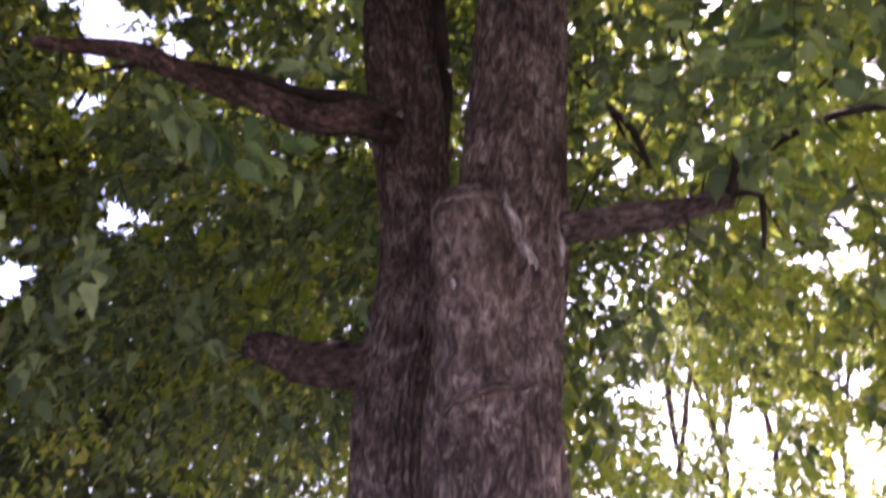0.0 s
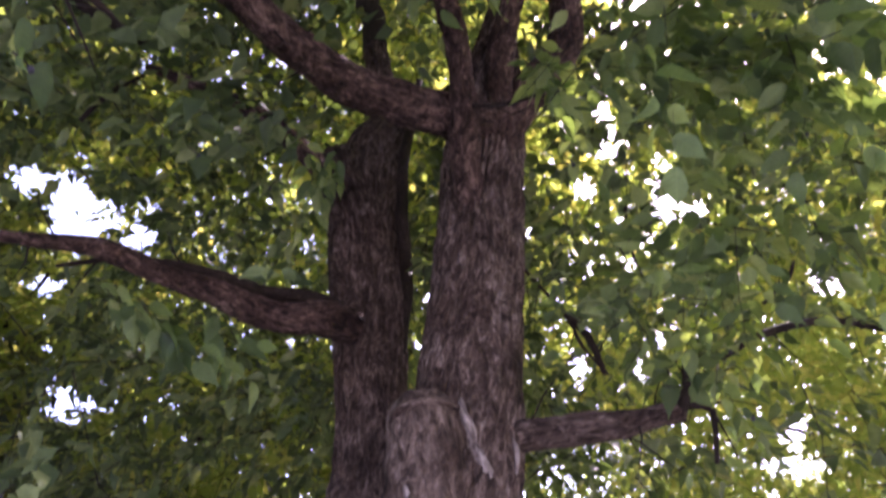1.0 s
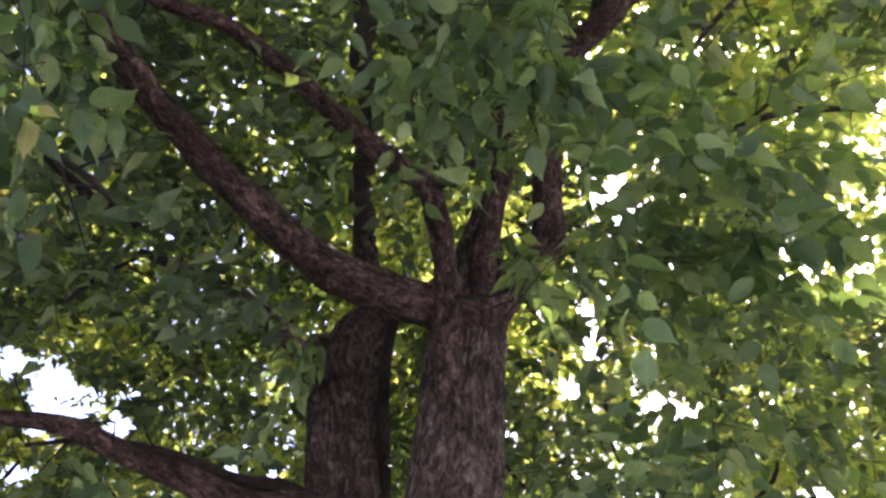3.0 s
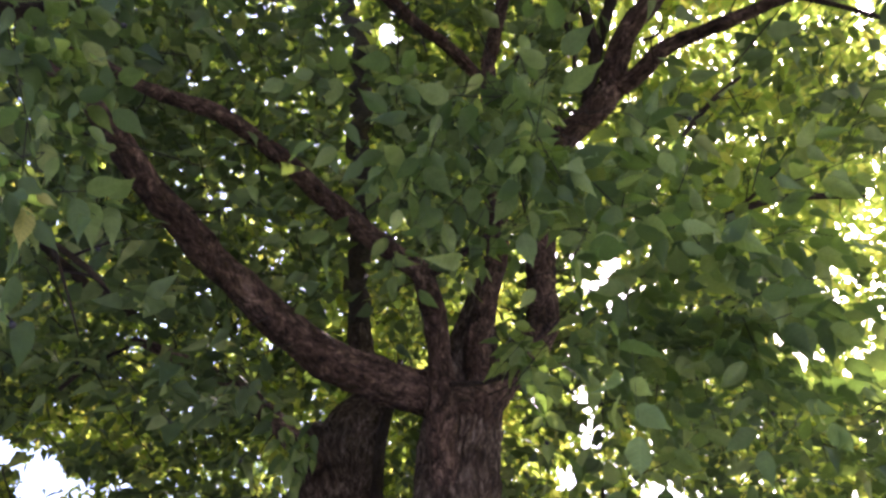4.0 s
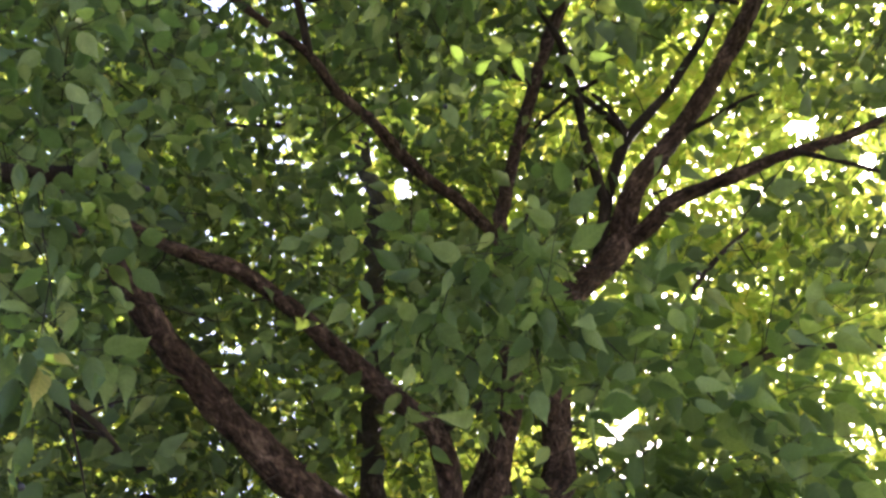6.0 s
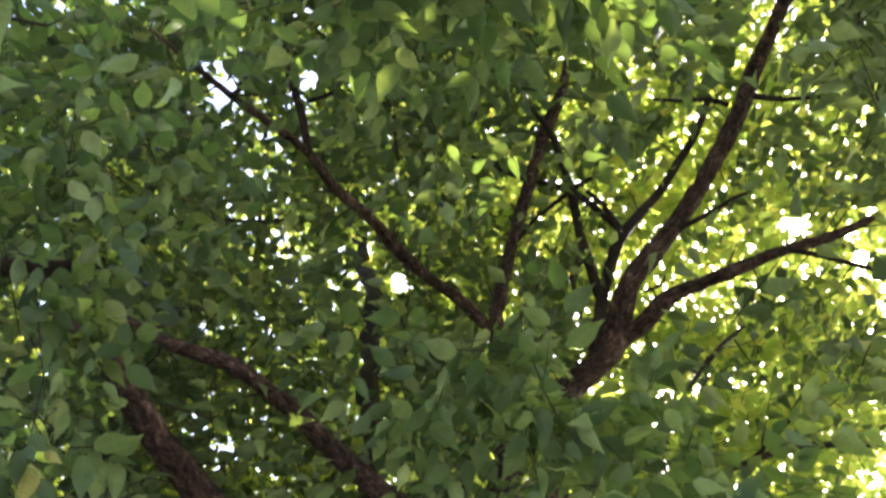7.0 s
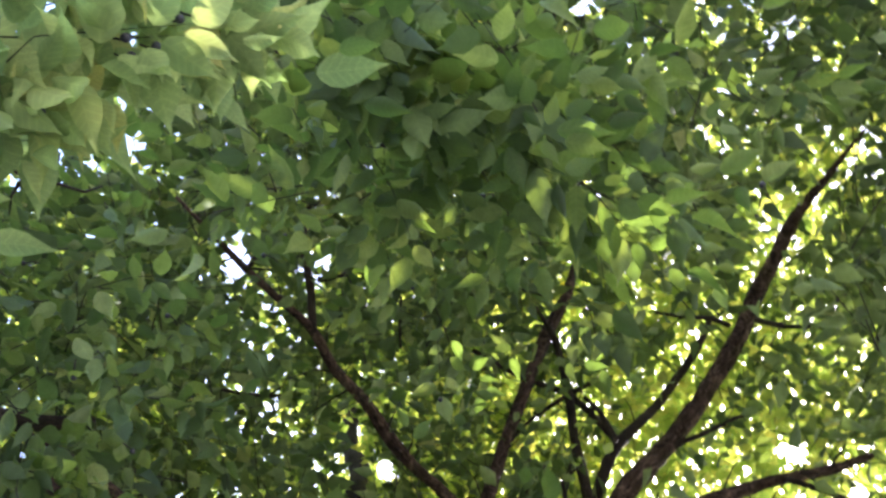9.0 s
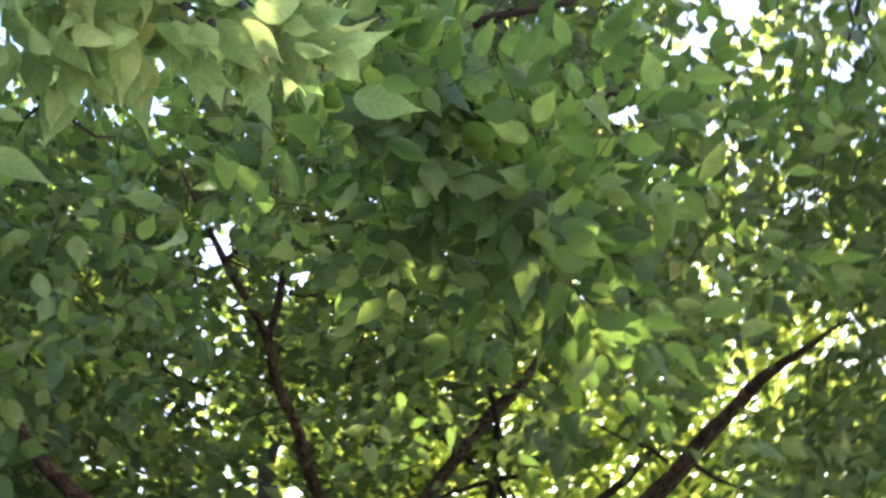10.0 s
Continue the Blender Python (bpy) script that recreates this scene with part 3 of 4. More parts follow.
limb("limb", [(0.25, 2.22, 3.36, 0.050), (0.285, 2.14, 3.60, 0.052), (0.30, 2.06, 3.85, 0.042), (0.34, 1.97, 4.05, 0.040), (0.34, 1.89, 4.21, 0.039), (0.33, 1.82, 4.35, 0.038), (0.30, 1.64, 4.62, 0.034), (0.29, 1.52, 4.81, 0.029)], "upright grey limb, its upper part among leaves", 1, [(3.5, 4.21)])
limb("branch", [(0.29, 1.52, 4.81, 0.029), (0.30, 1.50, 4.85, 0.028), (0.33, 1.39, 5.06, 0.027), (0.41, 1.18, 5.34, 0.027), (0.48, 0.99, 5.60, 0.029), (0.55, 0.84, 5.73, 0.024), (0.57, 0.71, 5.85, 0.014)], "upright dark branch", 1)
limb("limb", [(0.29, 1.60, 4.74, 0.025), (0.14, 1.45, 4.71, 0.023), (-0.04, 1.31, 4.67, 0.022), (-0.21, 1.12, 4.63, 0.021), (-0.33, 0.99, 4.56, 0.017), (-0.43, 0.83, 4.49, 0.015), (-0.62, 0.66, 4.40, 0.012), (-0.73, 0.53, 4.29, 0.009), (-0.85, 0.41, 4.22, 0.005)], "slender dark limb slanting across the crown", 1)
limb("limb", [(0.24, 2.24, 3.38, 0.060), (0.31, 2.17, 3.58, 0.072), (0.42, 2.13, 3.77, 0.064), (0.51, 2.10, 3.92, 0.062), (0.53, 2.07, 4.03, 0.058), (0.52, 2.03, 4.16, 0.057), (0.51, 1.94, 4.37, 0.055), (0.55, 1.82, 4.62, 0.052), (0.66, 1.75, 4.74, 0.048), (0.73, 1.71, 4.79, 0.047), (0.81, 1.66, 4.89, 0.050), (0.83, 1.59, 4.95, 0.049), (0.87, 1.44, 5.06, 0.044), (1.01, 1.29, 5.20, 0.041), (1.15, 1.10, 5.33, 0.038), (1.27, 0.88, 5.47, 0.037), (1.36, 0.67, 5.60, 0.035), (1.47, 0.32, 5.69, 0.027), (1.58, 0.05, 5.67, 0.016), (1.67, -0.18, 5.63, 0.005)], "stout dark limb, half hidden by leaves, rising to a fork", 1, [(3.92, 4.2), (4.73, 9.0)])
limb("branch", [(-0.01, 2.71, 3.00, 0.027), (-0.00, 2.69, 3.24, 0.025), (-0.01, 2.67, 3.46, 0.025), (-0.02, 2.63, 3.69, 0.023), (-0.01, 2.61, 3.87, 0.021), (0.02, 2.60, 4.04, 0.017), (0.03, 2.58, 4.20, 0.012)], "thin upright stem behind the dark stem", 0)
limb("branch_stub", [(-0.17, 2.68, 3.52, 0.109), (-0.23, 2.67, 3.70, 0.095), (-0.26, 2.67, 3.82, 0.086), (-0.27, 2.67, 3.87, 0.061)], "dark blunt stub where the stem was cut", 2)
limb("branch", [(0.80, 1.68, 4.92, 0.043), (0.89, 1.57, 4.88, 0.037), (1.01, 1.45, 4.91, 0.032), (1.17, 1.32, 4.85, 0.027), (1.34, 1.18, 4.79, 0.023), (1.50, 1.09, 4.76, 0.018), (1.63, 0.99, 4.73, 0.013)], "dark branch reaching sideways", 1)
limb("branch", [(0.72, 1.71, 4.87, 0.031), (0.73, 1.62, 4.95, 0.028), (0.75, 1.51, 5.06, 0.025), (0.83, 1.32, 5.23, 0.025), (0.98, 1.17, 5.36, 0.022), (1.13, 0.92, 5.50, 0.018), (1.20, 0.78, 5.62, 0.013)], "dark forked branch", 0)
limb("branch", [(0.73, 1.53, 5.03, 0.022), (0.64, 1.31, 5.16, 0.021), (0.59, 1.16, 5.33, 0.019), (0.51, 1.00, 5.49, 0.017), (0.41, 0.89, 5.63, 0.010)], "thin dark branch", 0)
limb("branch", [(-0.42, 0.84, 4.49, 0.017), (-0.46, 0.68, 4.53, 0.014), (-0.51, 0.53, 4.55, 0.012), (-0.51, 0.40, 4.61, 0.009), (-0.46, 0.34, 4.63, 0.005)], "thin forking branch", 0)
limb("limb", [(-0.16, 2.56, 3.06, 0.065), (-0.27, 2.49, 3.05, 0.055), (-0.39, 2.44, 3.02, 0.047), (-0.53, 2.34, 3.02, 0.040), (-0.68, 2.23, 3.02, 0.034), (-0.81, 2.11, 3.02, 0.029), (-0.93, 2.02, 2.99, 0.023), (-1.04, 1.93, 2.95, 0.016)], "long dark limb with a rough upper edge", 1)
limb("branch", [(-0.20, 2.53, 3.10, 0.032), (-0.32, 2.48, 3.12, 0.026), (-0.42, 2.45, 3.11, 0.023), (-0.55, 2.35, 3.10, 0.018), (-0.77, 2.20, 3.06, 0.011), (-0.96, 2.11, 2.97, 0.006)], "thin branch above the lower limb", 0)
limb("limb", [(-0.16, 2.66, 2.28, 0.094), (-0.28, 2.68, 2.30, 0.076), (-0.39, 2.73, 2.32, 0.067), (-0.49, 2.81, 2.37, 0.061), (-0.57, 2.85, 2.40, 0.051), (-0.63, 2.88, 2.42, 0.036)], "short dark limb low on the stem", 1)
limb("branch", [(-0.14, 2.73, 3.60, 0.043), (-0.23, 2.68, 3.69, 0.045), (-0.29, 2.30, 3.52, 0.036), (-0.40, 2.27, 3.61, 0.033), (-0.55, 2.27, 3.72, 0.029), (-0.74, 2.26, 3.82, 0.023), (-0.92, 2.27, 3.90, 0.013)], "dark branch leaning away", 1, False)
limb("branch", [(0.29, 2.30, 2.58, 0.049), (0.39, 2.23, 2.57, 0.041), (0.48, 2.17, 2.56, 0.039), (0.57, 2.11, 2.55, 0.034), (0.64, 2.05, 2.55, 0.029), (0.70, 2.01, 2.55, 0.028)], "cut grey-brown branch carrying a young leafy shoot", 1)
limb("branch", [(0.70, 2.01, 2.55, 0.017), (0.71, 1.97, 2.59, 0.013), (0.70, 1.94, 2.64, 0.006)], "young shoot", 0)
limb("branch", [(0.71, 1.99, 2.55, 0.009), (0.78, 2.01, 2.55, 0.008), (0.80, 2.10, 2.45, 0.006)], "thin hanging twig", 0)
limb("branch", [(1.36, 2.45, 5.06, 0.006), (1.55, 2.39, 5.14, 0.016), (1.77, 2.33, 5.21, 0.018), (1.99, 2.32, 5.24, 0.017), (2.23, 2.30, 5.25, 0.013)], "thin far-reaching branch", 0)
limb("branch", [(1.20, 2.95, 3.18, 0.005), (1.30, 2.90, 3.24, 0.016), (1.48, 2.89, 3.30, 0.017), (1.66, 2.90, 3.33, 0.014), (1.86, 2.92, 3.31, 0.010)], "thin forked branch", 0)
limb("branch", [(1.57, 2.38, 5.14, 0.011), (1.67, 2.26, 5.17, 0.010), (1.77, 2.11, 5.22, 0.006)], "thin forked branch", 0)
limb("branch", [(0.57, 2.74, 3.25, 0.010), (0.67, 2.82, 3.19, 0.015), (0.74, 2.91, 3.09, 0.010)], "thin dark twig", 0)
limb("branch", [(0.99, 1.59, 4.43, 0.006), (1.03, 1.57, 4.49, 0.010), (1.13, 1.51, 4.61, 0.011), (1.24, 1.46, 4.71, 0.007)], "thin dark twig", 0)
limb("branch", [(-1.09, 0.90, 3.57, 0.028), (-0.98, 0.92, 3.62, 0.023), (-0.91, 0.92, 3.65, 0.019), (-0.82, 0.91, 3.69, 0.009)], "dark branch at the crown's edge", 0)
limb("branch", [(0.15, 1.05, 5.30, 0.011), (0.38, 1.15, 5.36, 0.012), (0.62, 1.22, 5.41, 0.015), (0.82, 1.31, 5.26, 0.018)], "thin crossing twig", 0)
limb("branch", [(0.47, 1.29, 5.30, 0.010), (0.62, 1.15, 5.33, 0.011), (0.76, 1.06, 5.33, 0.007)], "thin crossing twig", 0)
limb("branch", [(1.01, 1.29, 5.20, 0.015), (1.14, 1.20, 5.19, 0.012), (1.26, 1.10, 5.19, 0.010), (1.32, 1.07, 5.18, 0.005)], "thin dead twig", 0)
limb("branch", [(0.19, 1.98, 3.51, 0.008), (0.29, 1.93, 3.48, 0.009), (0.36, 1.87, 3.46, 0.007), (0.41, 1.86, 3.44, 0.004)], "thin twig", 0)
limb("branch", [(0.11, 1.74, 3.74, 0.014), (0.21, 1.68, 3.79, 0.011), (0.27, 1.63, 3.82, 0.007)], "thin twig", 0)
limb("branch", [(-0.78, 1.87, 3.60, 0.014), (-0.86, 1.64, 3.49, 0.014), (-0.88, 1.44, 3.37, 0.011), (-0.86, 1.26, 3.25, 0.005)], "thin branch", 0)
limb("branch", [(0.42, 2.64, 3.36, 0.006), (0.59, 2.79, 3.26, 0.008), (0.67, 2.92, 3.21, 0.007), (0.79, 3.04, 3.15, 0.004)], "thin forked branch", 0)
limb("branch", [(-0.42, -0.21, 4.51, 0.006), (-0.35, -0.32, 4.46, 0.009), (-0.24, -0.43, 4.41, 0.010), (-0.06, -0.59, 4.35, 0.011), (0.10, -0.75, 4.27, 0.009)], "twig high in the crown", 0)

limb("branch", [(0.62, 1.09, 5.08, 0.009), (0.69, 1.13, 5.05, 0.011), (0.77, 1.22, 5.01, 0.014)], "thin crossing twig", 0)
limb("branch", [(0.88, 0.75, 5.34, 0.006), (1.00, 0.74, 5.31, 0.009), (1.10, 0.72, 5.29, 0.011), (1.18, 0.73, 5.26, 0.012)], "knotty side twig", 0)
limb("branch", [(1.28, 0.69, 5.29, 0.014), (1.40, 0.69, 5.25, 0.010), (1.51, 0.66, 5.21, 0.008), (1.65, 0.65, 5.15, 0.005)], "knotty side twig", 0)
limb("branch", [(0.45, 1.24, 5.16, 0.006), (0.40, 1.30, 5.14, 0.008), (0.34, 1.39, 5.11, 0.012)], "short side twig", 0)
limb("branch", [(0.37, 1.49, 4.68, 0.004), (0.42, 1.38, 4.72, 0.007), (0.48, 1.27, 4.76, 0.004)], "thin twig", 0)
limb("branch", [(1.36, 1.15, 4.76, 0.012), (1.47, 1.13, 4.66, 0.010), (1.62, 1.13, 4.57, 0.009), (1.74, 1.12, 4.51, 0.007)], "dark side branch", 0)
limb("branch", [(0.87, 1.41, 4.85, 0.008), (0.93, 1.38, 4.85, 0.007), (0.94, 1.34, 4.86, 0.004)], "short dead spur", 0)
limb("branch", [(0.62, 1.56, 4.72, 0.008), (0.61, 1.45, 4.77, 0.008), (0.57, 1.36, 4.82, 0.010), (0.63, 1.28, 4.85, 0.004)], "thin twig beside the fork", 0)
limb("branch", [(-0.16, 0.73, 4.76, 0.004), (-0.15, 0.82, 4.74, 0.006), (-0.13, 0.91, 4.71, 0.005)], "thin hanging twig", 0)
limb("branch", [(-0.66, 1.01, 4.27, 0.005), (-0.56, 1.02, 4.29, 0.007), (-0.45, 1.01, 4.32, 0.005)], "thin twig", 0)
limb("branch", [(-0.44, 0.67, 4.54, 0.012), (-0.38, 0.65, 4.55, 0.008), (-0.35, 0.63, 4.56, 0.004)], "short dead spur", 0)
limb("branch", [(-0.66, 0.59, 4.30, 0.004), (-0.64, 0.61, 4.30, 0.007), (-0.61, 0.59, 4.31, 0.008), (-0.60, 0.52, 4.33, 0.006)], "hooked dead twig", 0)
limb("branch", [(-0.29, -0.20, 3.72, 0.004), (-0.23, -0.33, 3.82, 0.008), (-0.13, -0.41, 3.82, 0.010), (-0.03, -0.49, 3.81, 0.008)], "dark twig overhead", 0)
limb("branch", [(0.15, -0.27, 3.94, 0.004), (0.16, -0.35, 3.93, 0.006), (0.22, -0.37, 3.92, 0.004)], "thin forked twig overhead", 0)
limb("branch", [(0.58, -0.82, 3.88, 0.007), (0.60, -0.77, 3.89, 0.005), (0.61, -0.73, 3.90, 0.003)], "thin twig overhead", 0)
limb("branch", [(-0.19, 0.08, 3.52, 0.006), (-0.11, 0.05, 3.53, 0.004)], "thin twig overhead", 0)
limb("branch", [(-0.66, 0.15, 2.85, 0.005), (-0.63, 0.15, 2.86, 0.006), (-0.61, 0.15, 2.88, 0.005)], "thin twig among pale leaves", 0)
limb("branch", [(0.37, 2.70, 3.18, 0.006), (0.39, 2.75, 3.08, 0.006), (0.40, 2.79, 3.01, 0.006)], "thin hanging twig", 0)
limb("branch", [(0.61, 1.95, 3.14, 0.004), (0.62, 2.00, 3.08, 0.005), (0.64, 2.03, 3.01, 0.004)], "thin hanging twig", 0)
limb("branch", [(1.11, 2.32, 3.05, 0.006), (1.18, 2.26, 3.11, 0.008), (1.19, 2.22, 3.15, 0.005)], "thin twig", 0)
limb("branch", [(-0.62, 0.94, 2.83, 0.004), (-0.62, 1.03, 2.89, 0.006), (-0.59, 1.14, 2.95, 0.007), (-0.58, 1.24, 3.00, 0.004)], "thin twig with yellowing leaves", 0)
limb("branch", [(-1.06, 2.21, 3.59, 0.008), (-0.98, 2.17, 3.67, 0.008), (-0.84, 2.14, 3.76, 0.006)], "thin branch", 0)

ends = np.array(SPURS)
part("twig_tangle", twigs_mesh("spurs", ends[:, 0], ends[:, 1], BARK_TWIG, 0.003, 0.1), tree, "short dead side twigs", "stuff")

rng = np.random.RandomState(7)


# twig density fitted to the camera's view: bearing, height, half width in degrees, how far it reaches, and the share of
# twigs left
VIEW_DENSITY = [
    (-18.1, 21.7, 11.6, 3.5, 0.12), (-90.8, 63.5, 11.6, 12.0, 0.03), (-18.9, 69.0, 7.5, 12.0, 0.55), (-14.8, 62.9, 2.9, 5.0, 0.30), (-30.3, 68.0, 2.1, 5.0, 0.30), (24.9, 28.3, 8.5, 6.0, 0.38),
    (-9.6, 32.7, 6.0, 7.0, 0.25), (37.6, 43.4, 6.0, 7.0, 0.20), (32.1, 65.5, 7.8, 3.4, 0.25), (-12.4, 67.2, 5.3, 3.4, 0.20), (17.8, 30.6, 8.2, 2.7, 0.60),
    (-22.4, 32.0, 7.1, 3.2, 0.20), (17.9, 11.6, 7.1, 4.0, 0.40), (38.6, 48.5, 5.7, 3.5, 0.20), (142.0, 75.5, 7.0, 12.0, 0.8), (5.0, 77.0, 14.0, 12.0, 1.25), (77.0, 64.5, 8.0, 12.0, 0.8),
]
VIEW_DENSITY_WAYS = ways([h[:2] for h in VIEW_DENSITY])


def main_density(p):
    d = p - CAMERA_SPOT
    dist = np.linalg.norm(d, axis=1)
    d = d / dist[:, None]
    dense = np.where(dist < 2.25, 0.0, np.where(dist < 4.6, 1.0, 0.85))
    # the sides of the crown outside the camera's view are thinner
    dense *= np.where((np.abs(np.arctan2(d[:, 0], d[:, 1])) > 0.8) & (d[:, 2] < 0.85), 0.4, 1.0)
    ang = np.degrees(np.arccos(np.clip(d @ VIEW_DENSITY_WAYS.T, -1, 1)))
    for k, (_az, _el, half, reach, share) in enumerate(VIEW_DENSITY):
        dense = np.where((ang[:, k] < half) & (dist < reach), dense * share, dense)
    return dense


base, tip = crown_twigs((0.2, 3.0, 5.4), (5.6, 4.5, 3.9), 21200, rng, seed=11, clump=0.45, low=2.3, density=main_density)
# a lower lobe that closes the crown overhead
lobe_base, lobe_tip = crown_twigs((1.2, -0.2, 4.8), (2.3, 1.2, 1.6), 600, rng, seed=17, clump=0.6, density=main_density)
base, tip = np.vstack([base, lobe_base]), np.vstack([tip, lobe_tip])
# thicker leafy boughs: middle, half width, twigs
for middle, half, n in [
    ((1.25, 1.64, 6.76), 1.00, 55),
    ((1.72, 2.24, 6.38), 1.00, 55),
    ((0.58, 1.56, 6.89), 0.90, 45),
    ((-0.94, 1.96, 6.69), 0.80, 35),
    ((1.51, 4.42, 4.50), 0.90, 40),
    ((0.73, 2.50, 3.73), 0.50, 24),
    ((1.05, 2.74, 3.61), 0.55, 24),
    ((0.72, 2.98, 3.40), 0.50, 14),
    ((0.86, 2.30, 3.90), 0.50, 26),
    ((0.94, 2.88, 4.03), 0.70, 26),
    ((0.60, 2.67, 3.89), 0.45, 16),
]:
    more_base, more_tip = crown_twigs(middle, (half, half, half), n, rng, seed=23, clump=0.9)
    base, tip = np.vstack([base, more_base]), np.vstack([tip, more_tip])
leaves = sprays_of(base, tip, 12, 0.083, rng)
keep = outside_openings(leaves[0], 3) & clear_of_limb_view(leaves[0], 0.82, rng) & shaded_by_crown(leaves[0])
leaves = pick(leaves, keep)
upper = np.linalg.norm(leaves[0] - CAMERA_SPOT, axis=1) > 4.6
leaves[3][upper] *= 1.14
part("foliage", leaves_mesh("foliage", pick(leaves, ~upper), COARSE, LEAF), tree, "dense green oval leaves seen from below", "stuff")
part("foliage", leaves_mesh("upper_foliage", pick(leaves, upper), SMALL, LEAF_PAINTED_SUN), tree, "yellow-green leaves of the upper crown, sunlight painted into their glow", "stuff")
keep = outside_openings(base, 3) & outside_openings(tip, 3) & clear_of_limb_view(base, 1.0, rng) & clear_of_limb_view(tip, 1.0, rng) & shaded_by_crown(base) & shaded_by_crown(tip) & (np.linalg.norm(base - CAMERA_SPOT, axis=1) < 5.5)
part("twig_tangle", twigs_mesh("twig_tangle", base[keep], tip[keep], BARK_TWIG, 0.0016, 0.11), tree, "thin dark twigs", "stuff")

# leafy sprays close over the camera's spot: base, tip, leaves, leaf length
SPRAYS = []


def spray(base, tip, leaf_count, leaf_length):
    SPRAYS.append((base, tip, leaf_count, leaf_length))


spray((0.27, 1.55, 3.28), (0.38, 1.50, 3.09), 11, 0.080)
spray((0.30, 1.49, 3.32), (0.34, 1.48, 3.12), 10, 0.080)
spray((0.42, 1.39, 3.19), (0.30, 1.45, 3.16), 10, 0.080)
spray((0.23, 1.27, 3.44), (0.19, 1.31, 3.29), 9, 0.076)
spray((-0.02, 1.03, 3.60), (-0.21, 0.95, 3.51), 11, 0.084)
spray((-0.55, -0.05, 2.54), (-0.36, -0.09, 2.69), 20, 0.095)
spray((-0.58, 0.01, 2.58), (-0.43, -0.01, 2.66), 15, 0.095)
spray((-0.52, -0.15, 2.67), (-0.28, -0.11, 2.81), 19, 0.095)
spray((-0.57, 0.04, 2.58), (-0.48, 0.06, 2.62), 10, 0.095)
spray((-0.45, -0.15, 2.76), (-0.32, -0.07, 2.80), 13, 0.095)
spray((-0.26, -0.13, 3.23), (0.17, -0.02, 3.14), 26, 0.095)
spray((-0.27, -0.04, 3.12), (-0.11, -0.03, 3.14), 13, 0.095)
spray((0.04, -0.09, 3.15), (0.22, -0.01, 3.14), 15, 0.095)
spray((-0.74, 0.87, 2.90), (-0.59, 0.96, 2.85), 10, 0.084)
spray((-0.71, 0.90, 2.90), (-0.64, 0.97, 2.81), 6, 0.084)
spray((0.23, 1.06, 3.34), (0.44, 0.92, 3.15), 18, 0.084)
spray((0.32, 0.96, 3.39), (0.39, 0.97, 3.14), 9, 0.084)
spray((-0.01, 1.13, 3.42), (-0.18, 1.10, 3.31), 10, 0.084)
spray((0.18, 0.96, 3.52), (0.10, 1.04, 3.36), 16, 0.084)
spray((0.31, 0.93, 3.52), (0.25, 1.01, 3.37), 13, 0.084)
spray((0.35, 1.12, 3.04), (0.45, 0.89, 2.92), 10, 0.092)
spray((0.45, 1.24, 3.04), (0.70, 0.97, 2.97), 18, 0.080)
spray((0.57, 1.25, 2.99), (0.82, 1.04, 2.85), 18, 0.080)
spray((0.40, 1.32, 2.98), (0.65, 1.11, 2.95), 16, 0.080)
spray((0.68, 1.27, 2.93), (0.90, 1.09, 2.75), 16, 0.080)
spray((0.48, 1.45, 2.97), (0.77, 1.25, 2.82), 16, 0.076)
spray((0.64, 1.04, 3.01), (0.85, 0.88, 2.88), 13, 0.084)
spray((0.71, 1.94, 2.63), (0.77, 1.88, 2.56), 3, 0.070)
spray((0.70, 1.94, 2.63), (0.66, 1.96, 2.57), 3, 0.070)
spray((0.71, 1.95, 2.61), (0.71, 1.86, 2.65), 3, 0.070)
# sprays that hang in front of a limb
COVERING = []


def covering_spray(base, tip, leaf_count, leaf_length):
    COVERING.append((base, tip, leaf_count, leaf_length))


covering_spray((-0.34, 1.90, 3.28), (-0.21, 1.93, 3.19), 5, 0.075)
covering_spray((-0.19, 1.92, 3.27), (-0.27, 1.94, 3.16), 5, 0.075)
covering_spray((-0.78, 0.76, 3.14), (-0.59, 0.82, 3.13), 9, 0.080)
covering_spray((-0.73, 0.87, 3.10), (-0.56, 0.87, 3.12), 8, 0.080)
covering_spray((-0.81, 0.72, 3.20), (-0.64, 0.78, 3.20), 8, 0.080)
covering_spray((-0.68, 0.81, 3.16), (-0.63, 0.89, 3.07), 6, 0.080)
covering_spray((0.41, 1.58, 3.22), (0.31, 1.52, 3.23), 7, 0.075)
covering_spray((0.31, 1.51, 3.30), (0.36, 1.55, 3.19), 7, 0.075)
covering_spray((0.23, 1.30, 3.48), (0.20, 1.37, 3.37), 5, 0.075)
covering_spray((0.01, 1.35, 3.39), (0.07, 1.44, 3.32), 4, 0.070)
covering_spray((-0.21, 1.95, 3.24), (-0.23, 1.97, 3.13), 4, 0.070)
covering_spray((0.39, 1.40, 3.58), (0.30, 1.40, 3.47), 6, 0.075)
covering_spray((-0.52, 1.62, 2.56), (-0.42, 1.66, 2.50), 6, 0.080)
covering_spray((-0.60, 1.58, 2.62), (-0.52, 1.62, 2.55), 6, 0.080)
covering_spray((-0.44, 1.74, 2.56), (-0.36, 1.78, 2.50), 4, 0.076)
LEAF_MESHES = [mesh_of("leaf", v, f, 3, LEAF_VEINED, uv) for v, f, uv in FINE]
PALE_MESHES = [mesh_of("leaf", v, f, 3, LEAF_PAINTED_LIGHT_ONE, uv) for v, f, uv in FINE]
near_base, near_tip, joined, joined_pale = [], [], [], []
singles = 0
covering = []
